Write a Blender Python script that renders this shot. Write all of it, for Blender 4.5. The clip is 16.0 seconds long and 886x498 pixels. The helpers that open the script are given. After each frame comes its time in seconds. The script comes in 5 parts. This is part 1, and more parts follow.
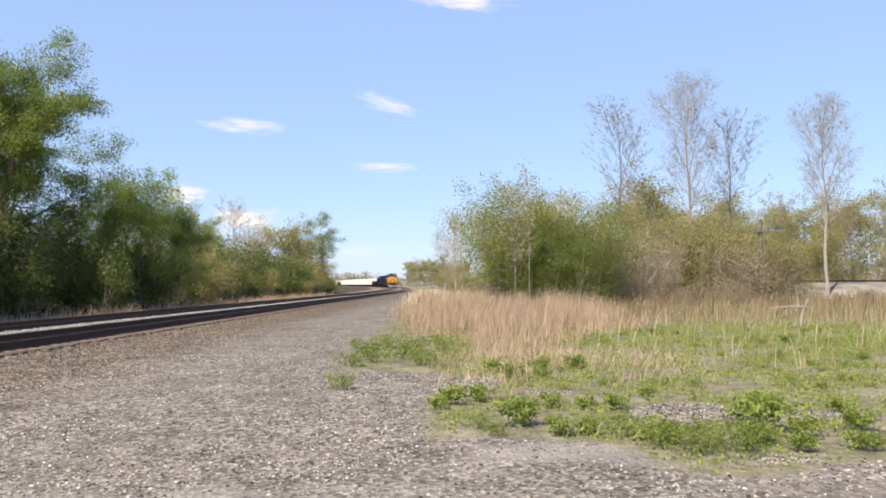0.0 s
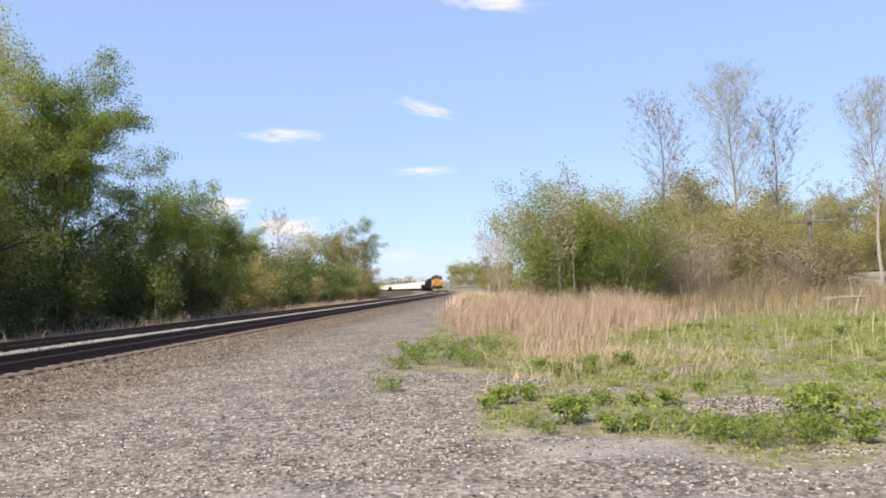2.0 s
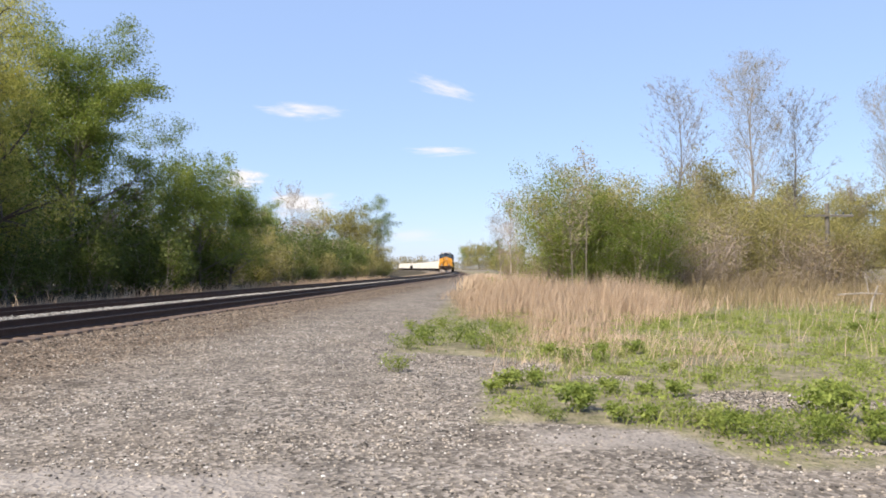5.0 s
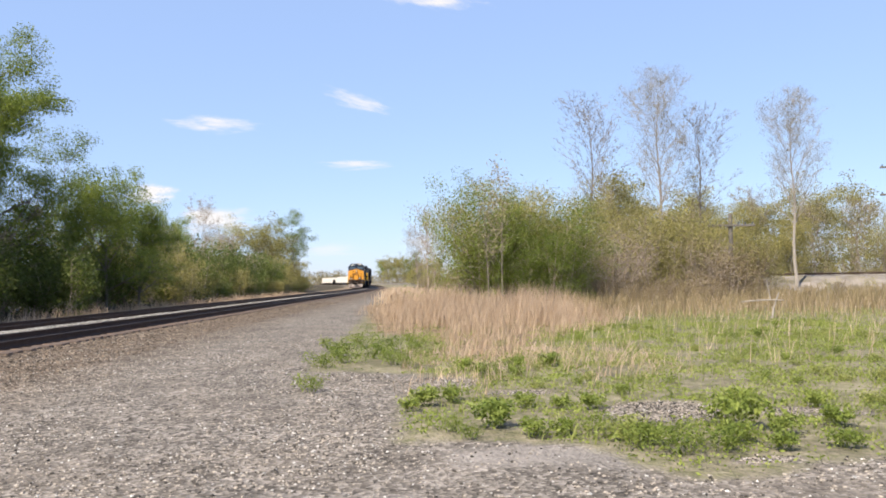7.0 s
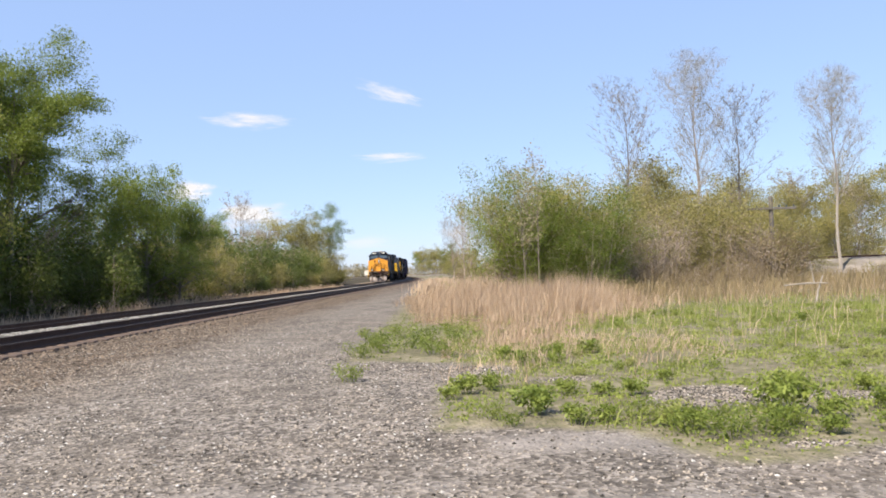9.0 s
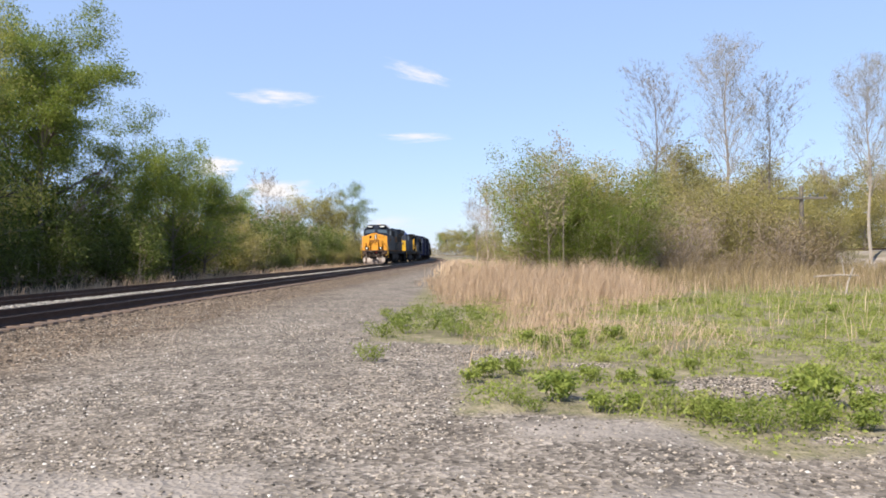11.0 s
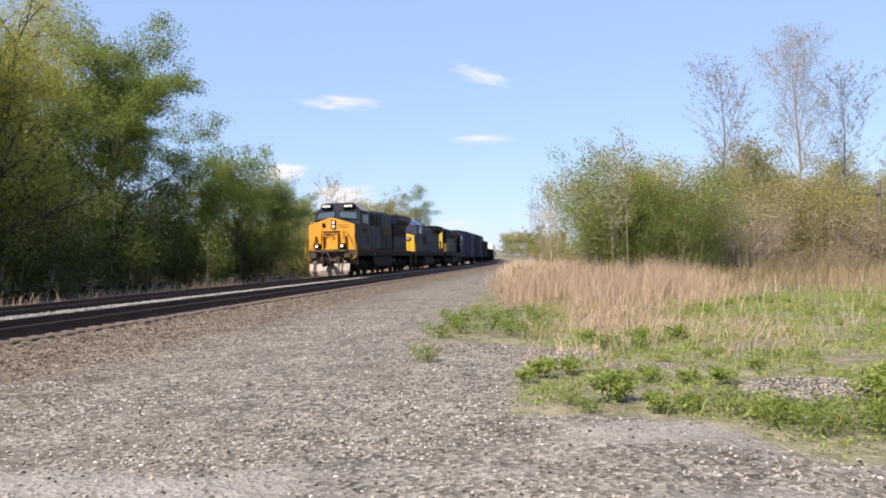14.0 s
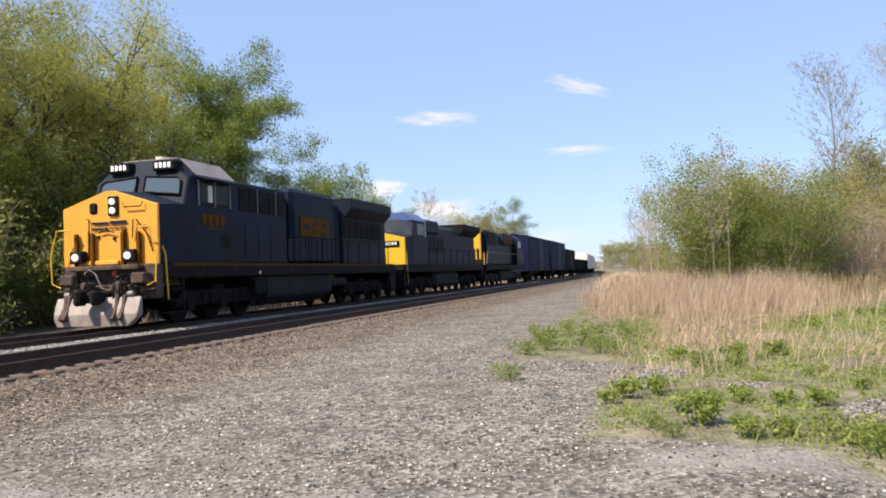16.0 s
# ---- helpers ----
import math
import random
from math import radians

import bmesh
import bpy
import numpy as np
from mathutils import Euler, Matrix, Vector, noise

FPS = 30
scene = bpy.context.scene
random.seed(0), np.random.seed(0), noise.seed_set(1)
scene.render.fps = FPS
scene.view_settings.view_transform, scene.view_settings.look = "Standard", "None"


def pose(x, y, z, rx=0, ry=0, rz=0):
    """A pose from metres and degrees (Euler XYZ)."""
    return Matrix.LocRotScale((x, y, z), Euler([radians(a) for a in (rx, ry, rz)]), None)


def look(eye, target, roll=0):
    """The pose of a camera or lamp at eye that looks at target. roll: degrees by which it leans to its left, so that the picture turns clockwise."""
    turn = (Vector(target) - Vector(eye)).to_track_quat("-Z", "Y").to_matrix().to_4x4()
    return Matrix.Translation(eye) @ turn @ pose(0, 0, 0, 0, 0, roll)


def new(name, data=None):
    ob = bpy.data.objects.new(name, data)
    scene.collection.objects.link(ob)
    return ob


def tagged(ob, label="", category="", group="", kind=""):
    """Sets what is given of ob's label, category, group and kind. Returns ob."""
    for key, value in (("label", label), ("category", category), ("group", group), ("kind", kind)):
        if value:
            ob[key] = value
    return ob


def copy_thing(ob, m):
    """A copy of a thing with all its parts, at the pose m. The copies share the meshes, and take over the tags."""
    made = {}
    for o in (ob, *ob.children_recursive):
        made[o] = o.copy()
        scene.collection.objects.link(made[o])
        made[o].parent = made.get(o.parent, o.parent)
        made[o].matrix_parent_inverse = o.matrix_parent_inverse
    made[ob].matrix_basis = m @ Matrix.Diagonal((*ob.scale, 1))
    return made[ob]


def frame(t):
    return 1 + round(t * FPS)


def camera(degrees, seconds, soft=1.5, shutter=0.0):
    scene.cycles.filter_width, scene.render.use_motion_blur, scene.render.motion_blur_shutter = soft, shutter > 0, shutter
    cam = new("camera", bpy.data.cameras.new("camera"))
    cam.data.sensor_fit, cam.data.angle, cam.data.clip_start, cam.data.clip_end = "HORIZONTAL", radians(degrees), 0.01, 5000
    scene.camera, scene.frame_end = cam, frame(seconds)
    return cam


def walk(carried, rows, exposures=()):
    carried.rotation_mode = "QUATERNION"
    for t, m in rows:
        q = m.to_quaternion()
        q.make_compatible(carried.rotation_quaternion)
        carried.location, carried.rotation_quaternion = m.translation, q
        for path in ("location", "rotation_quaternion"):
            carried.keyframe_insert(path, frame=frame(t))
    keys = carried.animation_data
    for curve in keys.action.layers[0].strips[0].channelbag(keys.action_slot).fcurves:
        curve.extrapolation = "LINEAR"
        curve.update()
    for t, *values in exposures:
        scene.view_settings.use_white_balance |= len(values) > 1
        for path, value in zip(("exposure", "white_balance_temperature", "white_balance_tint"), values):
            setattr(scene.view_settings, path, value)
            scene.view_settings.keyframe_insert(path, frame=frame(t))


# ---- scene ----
cam = camera(56.6, 16.0, soft=1.85)
PATH = [
    (0.0, -0.0, -0.0, 1.6, 92.432, 0.268, 0.003),
    (0.5, -0.0, -0.006, 1.581, 91.198, 1.214, 0.435),
    (1.0, -0.023, -0.007, 1.564, 90.95, 1.209, 0.196),
    (1.5, -0.001, 0.001, 1.562, 92.045, 1.532, 0.206),
    (2.0, -0.026, 0.019, 1.567, 92.673, 2.063, 3.028),
    (2.5, -0.027, 0.029, 1.564, 92.623, 1.242, 4.029),
    (3.0, -0.036, 0.023, 1.571, 92.591, 0.607, 4.692),
    (3.5, -0.04, 0.024, 1.57, 91.307, -0.051, 4.29),
    (4.0, -0.036, 0.038, 1.566, 91.018, -0.174, 3.982),
    (6.5, 0.016, 0.327, 1.602, 92.147, 0.024, 3.365),
    (7.0, 0.029, 0.301, 1.611, 92.216, 0.94, -1.874),
    (7.5, 0.047, 0.31, 1.596, 91.48, 1.38, -2.712),
    (8.0, 0.027, 0.32, 1.58, 91.387, 1.457, -0.816),
    (10.5, -0.001, 0.462, 1.573, 92.071, 1.917, 1.342),
    (11.0, -0.011, 0.498, 1.573, 90.371, 0.51, 2.247),
    (11.5, 0.003, 0.524, 1.552, 89.418, -0.271, 3.182),
    (12.0, -0.005, 0.534, 1.558, 89.526, -1.166, 3.965),
    (12.5, -0.001, 0.541, 1.563, 90.195, -1.271, 4.677),
    (13.0, 0.018, 0.558, 1.563, 90.643, -1.411, 5.074),
    (13.5, 0.056, 0.579, 1.561, 91.023, 0.108, 5.797),
    (14.0, 0.118, 0.67, 1.525, 90.573, 1.126, 6.731),
    (14.5, 0.203, 0.805, 1.538, 90.781, 0.953, 8.039),
    (15.0, 0.305, 0.856, 1.557, 92.043, 2.088, 9.091),
    (15.5, 0.346, 0.874, 1.578, 92.115, 2.185, 11.769),
    (16.0, 0.355, 0.886, 1.567, 91.703, 2.13, 13.651),
]
walk(cam, [(t, pose(x, y, z, rx, ry, rz)) for t, x, y, z, rx, ry, rz in PATH])

# ---- light ----
SUN_AZ, SUN_EL = radians(219), radians(50)      # compass way to the sun, measured from +y towards +x
world = bpy.data.worlds.new("sky")
scene.world = world
world.use_nodes = True
wn = world.node_tree
sky = wn.nodes.new("ShaderNodeTexSky")
sky.sky_type, sky.sun_disc = "NISHITA", False
sky.sun_elevation, sky.sun_rotation = SUN_EL, SUN_AZ
sky.air_density, sky.dust_density, sky.ozone_density = 1.0, 0.3, 3.0
wn.nodes["Background"].inputs["Strength"].default_value = 0.095
haze = wn.nodes.new("ShaderNodeMix")            # thin even haze over the clear sky
haze.data_type = "RGBA"
haze.inputs["Factor"].default_value = 0.6
haze.inputs["B"].default_value = (2.72, 3.68, 6.05, 1)
wn.links.new(sky.outputs[0], haze.inputs["A"])
wn.links.new(haze.outputs["Result"], wn.nodes["Background"].inputs["Color"])
sun = new("sun", bpy.data.lights.new("sun", "SUN"))
sun.data.energy, sun.data.angle, sun.data.color = 5.0, radians(0.6), (1.0, 0.90, 0.76)
sun_way = Vector((math.sin(SUN_AZ) * math.cos(SUN_EL), math.cos(SUN_AZ) * math.cos(SUN_EL), math.sin(SUN_EL)))
sun.matrix_basis = look(sun_way * 200, (0, 0, 0))
scene.view_settings.exposure = 0.95


# ---- materials ----
def material(name, base, rough=0.8, metal=0.0, var=0.25, scale=8.0, fine=60.0, bump=0.2, coat=0.0, island=0.0, dist=0.02, tint=None, tint_scale=1.5, coords="Object", spec=0.4):
    """A surface with colour variation at two scales and a fine relief; island: variation from piece to piece."""
    m = bpy.data.materials.new(name)
    m.use_nodes = True
    nt = m.node_tree
    N, L = nt.nodes, nt.links
    p = N["Principled BSDF"]
    p.inputs["Roughness"].default_value, p.inputs["Metallic"].default_value = rough, metal
    p.inputs["Coat Weight"].default_value = coat
    p.inputs["Specular IOR Level"].default_value = spec
    co = N.new("ShaderNodeTexCoord").outputs[coords]
    n1, n2 = N.new("ShaderNodeTexNoise"), N.new("ShaderNodeTexNoise")
    for n, s in ((n1, scale), (n2, fine)):
        n.inputs["Scale"].default_value, n.inputs["Detail"].default_value = s, 5
        L.new(co, n.inputs["Vector"])
    mul = N.new("ShaderNodeMath")
    mul.operation = "MULTIPLY_ADD"
    L.new(n1.outputs["Fac"], mul.inputs[0])
    mul.inputs[1].default_value = 0.6
    half = N.new("ShaderNodeMath")
    half.operation = "MULTIPLY"
    L.new(n2.outputs["Fac"], half.inputs[0])
    half.inputs[1].default_value = 0.4
    L.new(half.outputs[0], mul.inputs[2])
    fac = mul.outputs[0]
    if island:
        geo = N.new("ShaderNodeNewGeometry")
        a = N.new("ShaderNodeMath")
        a.operation = "MULTIPLY_ADD"
        L.new(geo.outputs["Random Per Island"], a.inputs[0])
        a.inputs[1].default_value = island
        sub = N.new("ShaderNodeMath")
        sub.operation = "MULTIPLY_ADD"
        L.new(fac, sub.inputs[0])
        sub.inputs[1].default_value, sub.inputs[2].default_value = 1 - island, 0
        L.new(sub.outputs[0], a.inputs[2])
        fac = a.outputs[0]
    ramp = N.new("ShaderNodeValToRGB")
    c = Vector(base)
    lo, hi = c * (1 - var), c * (1 + var)
    ramp.color_ramp.elements[0].position, ramp.color_ramp.elements[1].position = 0.25, 0.75
    ramp.color_ramp.elements[0].color, ramp.color_ramp.elements[1].color = (*lo, 1), (*[min(v, 1) for v in hi], 1)
    L.new(fac, ramp.inputs[0])
    out = ramp.outputs[0]
    if tint:
        n3 = N.new("ShaderNodeTexNoise")
        n3.inputs["Scale"].default_value, n3.inputs["Detail"].default_value = tint_scale, 4
        L.new(co, n3.inputs["Vector"])
        r3 = N.new("ShaderNodeValToRGB")
        r3.color_ramp.elements[0].position, r3.color_ramp.elements[1].position = 0.48, 0.68
        L.new(n3.outputs["Fac"], r3.inputs[0])
        mx = N.new("ShaderNodeMix")
        mx.data_type = "RGBA"
        L.new(r3.outputs[0], mx.inputs["Factor"])
        L.new(out, mx.inputs["A"])
        mx.inputs["B"].default_value = (*tint, 1)
        out = mx.outputs["Result"]
    L.new(out, p.inputs["Base Color"])
    if bump:
        b = N.new("ShaderNodeBump")
        b.inputs["Strength"].default_value, b.inputs["Distance"].default_value = bump, dist
        L.new(n2.outputs["Fac"], b.inputs["Height"])
        L.new(b.outputs[0], p.inputs["Normal"])
    return m


def leaf_material(name, low, high, through_light=0.35, rough=0.55):
    """Thin leaf or blade: colour from piece to piece and in patches, with light passing through."""
    m = bpy.data.materials.new(name)
    m.use_nodes = True
    nt = m.node_tree
    N, L = nt.nodes, nt.links
    p = N["Principled BSDF"]
    p.inputs["Roughness"].default_value = rough
    p.inputs["Specular IOR Level"].default_value = 0.25
    geo = N.new("ShaderNodeNewGeometry")
    info = N.new("ShaderNodeObjectInfo")
    co = N.new("ShaderNodeTexCoord").outputs["Object"]
    n = N.new("ShaderNodeTexNoise")
    n.inputs["Scale"].default_value, n.inputs["Detail"].default_value = 0.6, 3
    L.new(co, n.inputs["Vector"])
    a = N.new("ShaderNodeMath")
    a.operation = "MULTIPLY_ADD"
    L.new(geo.outputs["Random Per Island"], a.inputs[0])
    a.inputs[1].default_value = 0.5
    b = N.new("ShaderNodeMath")
    b.operation = "MULTIPLY_ADD"
    L.new(n.outputs["Fac"], b.inputs[0])
    b.inputs[1].default_value = 0.5
    c = N.new("ShaderNodeMath")
    c.operation = "MULTIPLY_ADD"
    L.new(info.outputs["Random"], c.inputs[0])
    c.inputs[1].default_value, c.inputs[2].default_value = 0.3, -0.15
    L.new(c.outputs[0], b.inputs[2])
    L.new(b.outputs[0], a.inputs[2])
    ramp = N.new("ShaderNodeValToRGB")
    ramp.color_ramp.elements[0].position, ramp.color_ramp.elements[1].position = 0.15, 0.85
    ramp.color_ramp.elements[0].color, ramp.color_ramp.elements[1].color = (*[v * 0.82 for v in low], 1), (*[v * 0.82 for v in high], 1)
    L.new(a.outputs[0], ramp.inputs[0])
    L.new(ramp.outputs[0], p.inputs["Base Color"])
    t = N.new("ShaderNodeBsdfTranslucent")
    L.new(ramp.outputs[0], t.inputs["Color"])
    mix = N.new("ShaderNodeMixShader")
    mix.inputs[0].default_value = through_light
    L.new(p.outputs[0], mix.inputs[1])
    L.new(t.outputs[0], mix.inputs[2])
    L.new(mix.outputs[0], N["Material Output"].inputs["Surface"])
    return m


def glow(name, colour, strength):
    m = bpy.data.materials.new(name)
    m.use_nodes = True
    p = m.node_tree.nodes["Principled BSDF"]
    p.inputs["Base Color"].default_value = (*[v * 0.3 for v in colour], 1)
    p.inputs["Emission Color"].default_value, p.inputs["Emission Strength"].default_value = (*colour, 1), strength
    return m


def ground_material():
    """Grey limestone gravel, soil under weeds, straw litter, compacted lane, rusty ballast and shade under trees,
    blended by painted zones.
    """
    m = bpy.data.materials.new("ground")
    m.use_nodes = True
    nt = m.node_tree
    N, L = nt.nodes, nt.links
    p = N["Principled BSDF"]
    p.inputs["Roughness"].default_value, p.inputs["Specular IOR Level"].default_value = 0.95, 0.15
    co = N.new("ShaderNodeTexCoord").outputs["Object"]

    def noise_at(scale, detail=5, rough=0.6):
        n = N.new("ShaderNodeTexNoise")
        n.inputs["Scale"].default_value, n.inputs["Detail"].default_value, n.inputs["Roughness"].default_value = scale, detail, rough
        L.new(co, n.inputs["Vector"])
        return n.outputs["Fac"]

    def ramp(fac, *stops):
        r = N.new("ShaderNodeValToRGB")
        e = r.color_ramp.elements
        while len(e) < len(stops):
            e.new(0.5)
        for el, (pos, col) in zip(e, stops):
            el.position, el.color = pos, (*[v * 0.62 for v in col], 1)
        L.new(fac, r.inputs[0])
        return r.outputs[0]

    def mix(fac, a, b, kind="MIX"):
        x = N.new("ShaderNodeMix")
        x.data_type, x.blend_type = "RGBA", kind
        L.new(fac, x.inputs["Factor"])
        L.new(a, x.inputs["A"])
        L.new(b, x.inputs["B"])
        return x.outputs["Result"]

    def zone(name, soft=0.35, scale=2.5):
        """A painted zone with a ragged rim."""
        at = N.new("ShaderNodeAttribute")
        at.attribute_name = name
        add = N.new("ShaderNodeMath")
        add.operation = "MULTIPLY_ADD"
        L.new(noise_at(scale, 6, 0.7), add.inputs[0])
        add.inputs[1].default_value = 0.9
        sub = N.new("ShaderNodeMath")
        sub.operation = "ADD"
        L.new(at.outputs["Fac"], sub.inputs[0])
        sub.inputs[1].default_value = -0.45
        L.new(sub.outputs[0], add.inputs[2])
        r = N.new("ShaderNodeMapRange")
        r.inputs["From Min"].default_value, r.inputs["From Max"].default_value = 0.5 - soft / 2, 0.5 + soft / 2
        L.new(add.outputs[0], r.inputs["Value"])
        return r.outputs[0]

    vor = N.new("ShaderNodeTexVoronoi")
    vor.inputs["Scale"].default_value = 22
    L.new(co, vor.inputs["Vector"])
    grey = ramp(vor.outputs["Color"], (0.1, (0.07, 0.062, 0.054)), (0.5, (0.225, 0.197, 0.17)), (0.9, (0.47, 0.42, 0.37)))
    grey = mix(ramp(noise_at(0.5), (0.4, (0, 0, 0)), (0.7, (0.9, 0.9, 0.9))), grey, ramp(noise_at(30), (0.3, (0.16, 0.134, 0.11)), (0.7, (0.33, 0.28, 0.232))))
    dirt = ramp(noise_at(9), (0.3, (0.27, 0.24, 0.215)), (0.7, (0.42, 0.38, 0.345)))
    rust = ramp(vor.outputs["Color"], (0.1, (0.05, 0.037, 0.028)), (0.5, (0.155, 0.118, 0.086)), (0.9, (0.36, 0.29, 0.225)))
    straw = ramp(noise_at(14), (0.3, (0.20, 0.14, 0.085)), (0.7, (0.42, 0.31, 0.20)))
    soil = ramp(noise_at(7), (0.3, (0.16, 0.16, 0.075)), (0.5, (0.26, 0.235, 0.15)), (0.7, (0.38, 0.325, 0.24)))
    # shade below trees and scrub, put into the floor colour
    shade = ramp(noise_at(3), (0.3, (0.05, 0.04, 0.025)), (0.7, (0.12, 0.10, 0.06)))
    col = mix(zone("lane", 0.5), grey, dirt)
    col = mix(zone("rust", 0.6), col, rust)
    col = mix(zone("weeds"), col, soil)
    col = mix(zone("straw"), col, straw)
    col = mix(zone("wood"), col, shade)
    worn = N.new("ShaderNodeMapRange")           # damp and dusty patches, some metres across and some a hand wide
    worn.inputs["From Min"].default_value, worn.inputs["From Max"].default_value = 0.35, 0.65
    worn.inputs["To Min"].default_value, worn.inputs["To Max"].default_value = 0.70, 1.28
    L.new(noise_at(1.1, 8, 0.72), worn.inputs["Value"])
    tone = N.new("ShaderNodeVectorMath")
    tone.operation = "SCALE"
    L.new(col, tone.inputs[0])
    L.new(worn.outputs[0], tone.inputs["Scale"])
    L.new(tone.outputs[0], p.inputs["Base Color"])
    b = N.new("ShaderNodeBump")
    b.inputs["Strength"].default_value, b.inputs["Distance"].default_value = 0.8, 0.03
    L.new(vor.outputs["Distance"], b.inputs["Height"])
    b2 = N.new("ShaderNodeBump")
    b2.inputs["Strength"].default_value, b2.inputs["Distance"].default_value = 0.5, 0.04
    L.new(noise_at(11), b2.inputs["Height"])
    L.new(b.outputs[0], b2.inputs["Normal"])
    L.new(b2.outputs[0], p.inputs["Normal"])
    return m


M_GROUND = ground_material()
M_STONE = material("crushed_stone", (0.19, 0.164, 0.135), 0.9, var=0.8, island=0.9, scale=5, fine=40, bump=0.3)
M_PALESTONE = material("pale_limestone", (0.42, 0.40, 0.37), 0.9, var=0.3, island=0.8, scale=5, fine=40, bump=0.3)
M_BALLAST = material("rusty_ballast", (0.125, 0.094, 0.068), 0.9, var=0.75, island=0.85, scale=5, fine=40, bump=0.3)
M_PALEBALLAST = material("pale_ballast", (0.25, 0.235, 0.215), 0.9, var=0.45, island=0.85, scale=5, fine=40, bump=0.3)
M_RAIL = material("rusty_rail_steel", (0.055, 0.032, 0.024), 0.75, 0.3, var=0.35, scale=3, fine=30)
M_RAILHEAD = material("worn_rail_head", (0.055, 0.048, 0.046), 0.7, 0.3, var=0.15, scale=2, fine=20, bump=0.05)
M_TIE = material("creosoted_tie", (0.085, 0.062, 0.05), 0.9, var=0.4, scale=6, fine=40, tint=(0.22, 0.145, 0.10), tint_scale=2)
M_BARK = material("grey_bark", (0.17, 0.145, 0.12), 0.95, var=0.4, scale=4, fine=30, bump=0.5)
M_DARKBARK = material("dark_bark", (0.085, 0.07, 0.058), 0.95, var=0.4, scale=4, fine=30, bump=0.5)
M_PALEBARK = material("pale_bark", (0.29, 0.255, 0.22), 0.9, var=0.3, scale=4, fine=30, bump=0.4)
M_TWIG = material("brown_twigs", (0.29, 0.235, 0.19), 0.95, var=0.4, scale=3, fine=20, island=0.4)
M_LEAF = leaf_material("fresh_green_leaves", (0.10, 0.15, 0.025), (0.33, 0.39, 0.085), 0.5)
M_LEAFDARK = leaf_material("deep_green_leaves", (0.06, 0.09, 0.02), (0.24, 0.28, 0.07), 0.45)
M_OLIVE = leaf_material("olive_spring_leaves", (0.21, 0.195, 0.06), (0.52, 0.46, 0.17), 0.48)
M_WILLOW = leaf_material("yellow_green_willow_leaves", (0.24, 0.25, 0.045), (0.60, 0.57, 0.15), 0.55)
M_BUD = leaf_material("pale_grey_buds", (0.25, 0.22, 0.12), (0.46, 0.40, 0.25), 0.42)
M_BROWN = leaf_material("brown_shrub_buds", (0.19, 0.14, 0.08), (0.38, 0.30, 0.16), 0.35)
M_STRAW = leaf_material("dry_straw_blades", (0.36, 0.255, 0.165), (0.72, 0.56, 0.40), 0.3)
M_GRASS = leaf_material("green_grass_blades", (0.19, 0.225, 0.055), (0.43, 0.44, 0.14), 0.38)
M_WEED = leaf_material("bright_weed_leaves", (0.15, 0.205, 0.035), (0.38, 0.43, 0.10), 0.4)
M_NAVY = material("dark_blue_paint", (0.009, 0.0145, 0.028), 0.55, var=0.35, scale=1.2, fine=25, bump=0.03, tint=(0.009, 0.010, 0.013), tint_scale=0.9, spec=0.09)
M_CARBLUE = material("deep_blue_car_paint", (0.009, 0.012, 0.042), 0.6, var=0.25, scale=0.8, fine=12, bump=0.03, tint=(0.010, 0.012, 0.022), tint_scale=0.6, spec=0.08)
M_BLUE = material("faded_blue_paint", (0.06, 0.10, 0.24), 0.45, var=0.25, scale=1.5, fine=20, bump=0.03)
M_GREYBLUE = material("grey_blue_paint", (0.022, 0.027, 0.04), 0.6, var=0.3, scale=1.5, fine=20, bump=0.03, spec=0.08)
M_YELLOW = material("golden_yellow_paint", (0.62, 0.275, 0.032), 0.4, var=0.10, scale=2, fine=20, bump=0.03)
M_LEMON = material("bright_yellow_paint", (0.62, 0.37, 0.03), 0.4, var=0.10, scale=2, fine=20, bump=0.03)
# gold paint with the shade of the engine's side put into its colour
M_DULLGOLD = material("shade_dark_gold_lettering", (0.105, 0.042, 0.003), 0.7, var=0.3, scale=4, spec=0.05)
M_BLACK = material("sooty_black_steel", (0.012, 0.011, 0.011), 0.75, 0.1, var=0.4, scale=4, fine=30, tint=(0.026, 0.02, 0.016), tint_scale=3, spec=0.08)
M_PILOT = material("rusty_brown_pilot_steel", (0.085, 0.060, 0.047), 0.85, var=0.55, scale=4, fine=30, tint=(0.03, 0.023, 0.02), tint_scale=2.5, spec=0.1)
# running gear and tank: grime and dust, darkened further for the shade under the body
M_SHADEGRIME = material("grimy_shade_dark_gear", (0.013, 0.011, 0.010), 0.9, var=0.5, scale=5, fine=35, spec=0.08)
M_TANK = material("dusty_fuel_tank", (0.026, 0.025, 0.026), 0.8, var=0.3, scale=2, fine=25, bump=0.05, spec=0.08)
M_PLOW = material("scuffed_white_paint", (0.24, 0.20, 0.175), 0.5, var=0.3, scale=3, fine=20, tint=(0.17, 0.13, 0.11), tint_scale=2)
M_SILVER = material("bare_silver_paint", (0.6, 0.6, 0.58), 0.4, 0.3, var=0.15, scale=3)
M_WHITE = material("weathered_white_paint", (0.66, 0.62, 0.55), 0.55, var=0.12, scale=0.8, fine=10, bump=0.02, tint=(0.5, 0.44, 0.36), tint_scale=0.7)
M_BOARD = material("white_number_bars", (0.85, 0.85, 0.82), 0.5, var=0.03)
M_RED = material("red_lens", (0.55, 0.05, 0.05), 0.3, var=0.1)
M_POLE = material("weathered_pole_wood", (0.13, 0.115, 0.10), 0.95, var=0.35, scale=3, fine=30)
M_GLASS = material("tinted_cab_glass", (0.05, 0.07, 0.085), 0.08, var=0.1, scale=1, bump=0.0, spec=0.9)
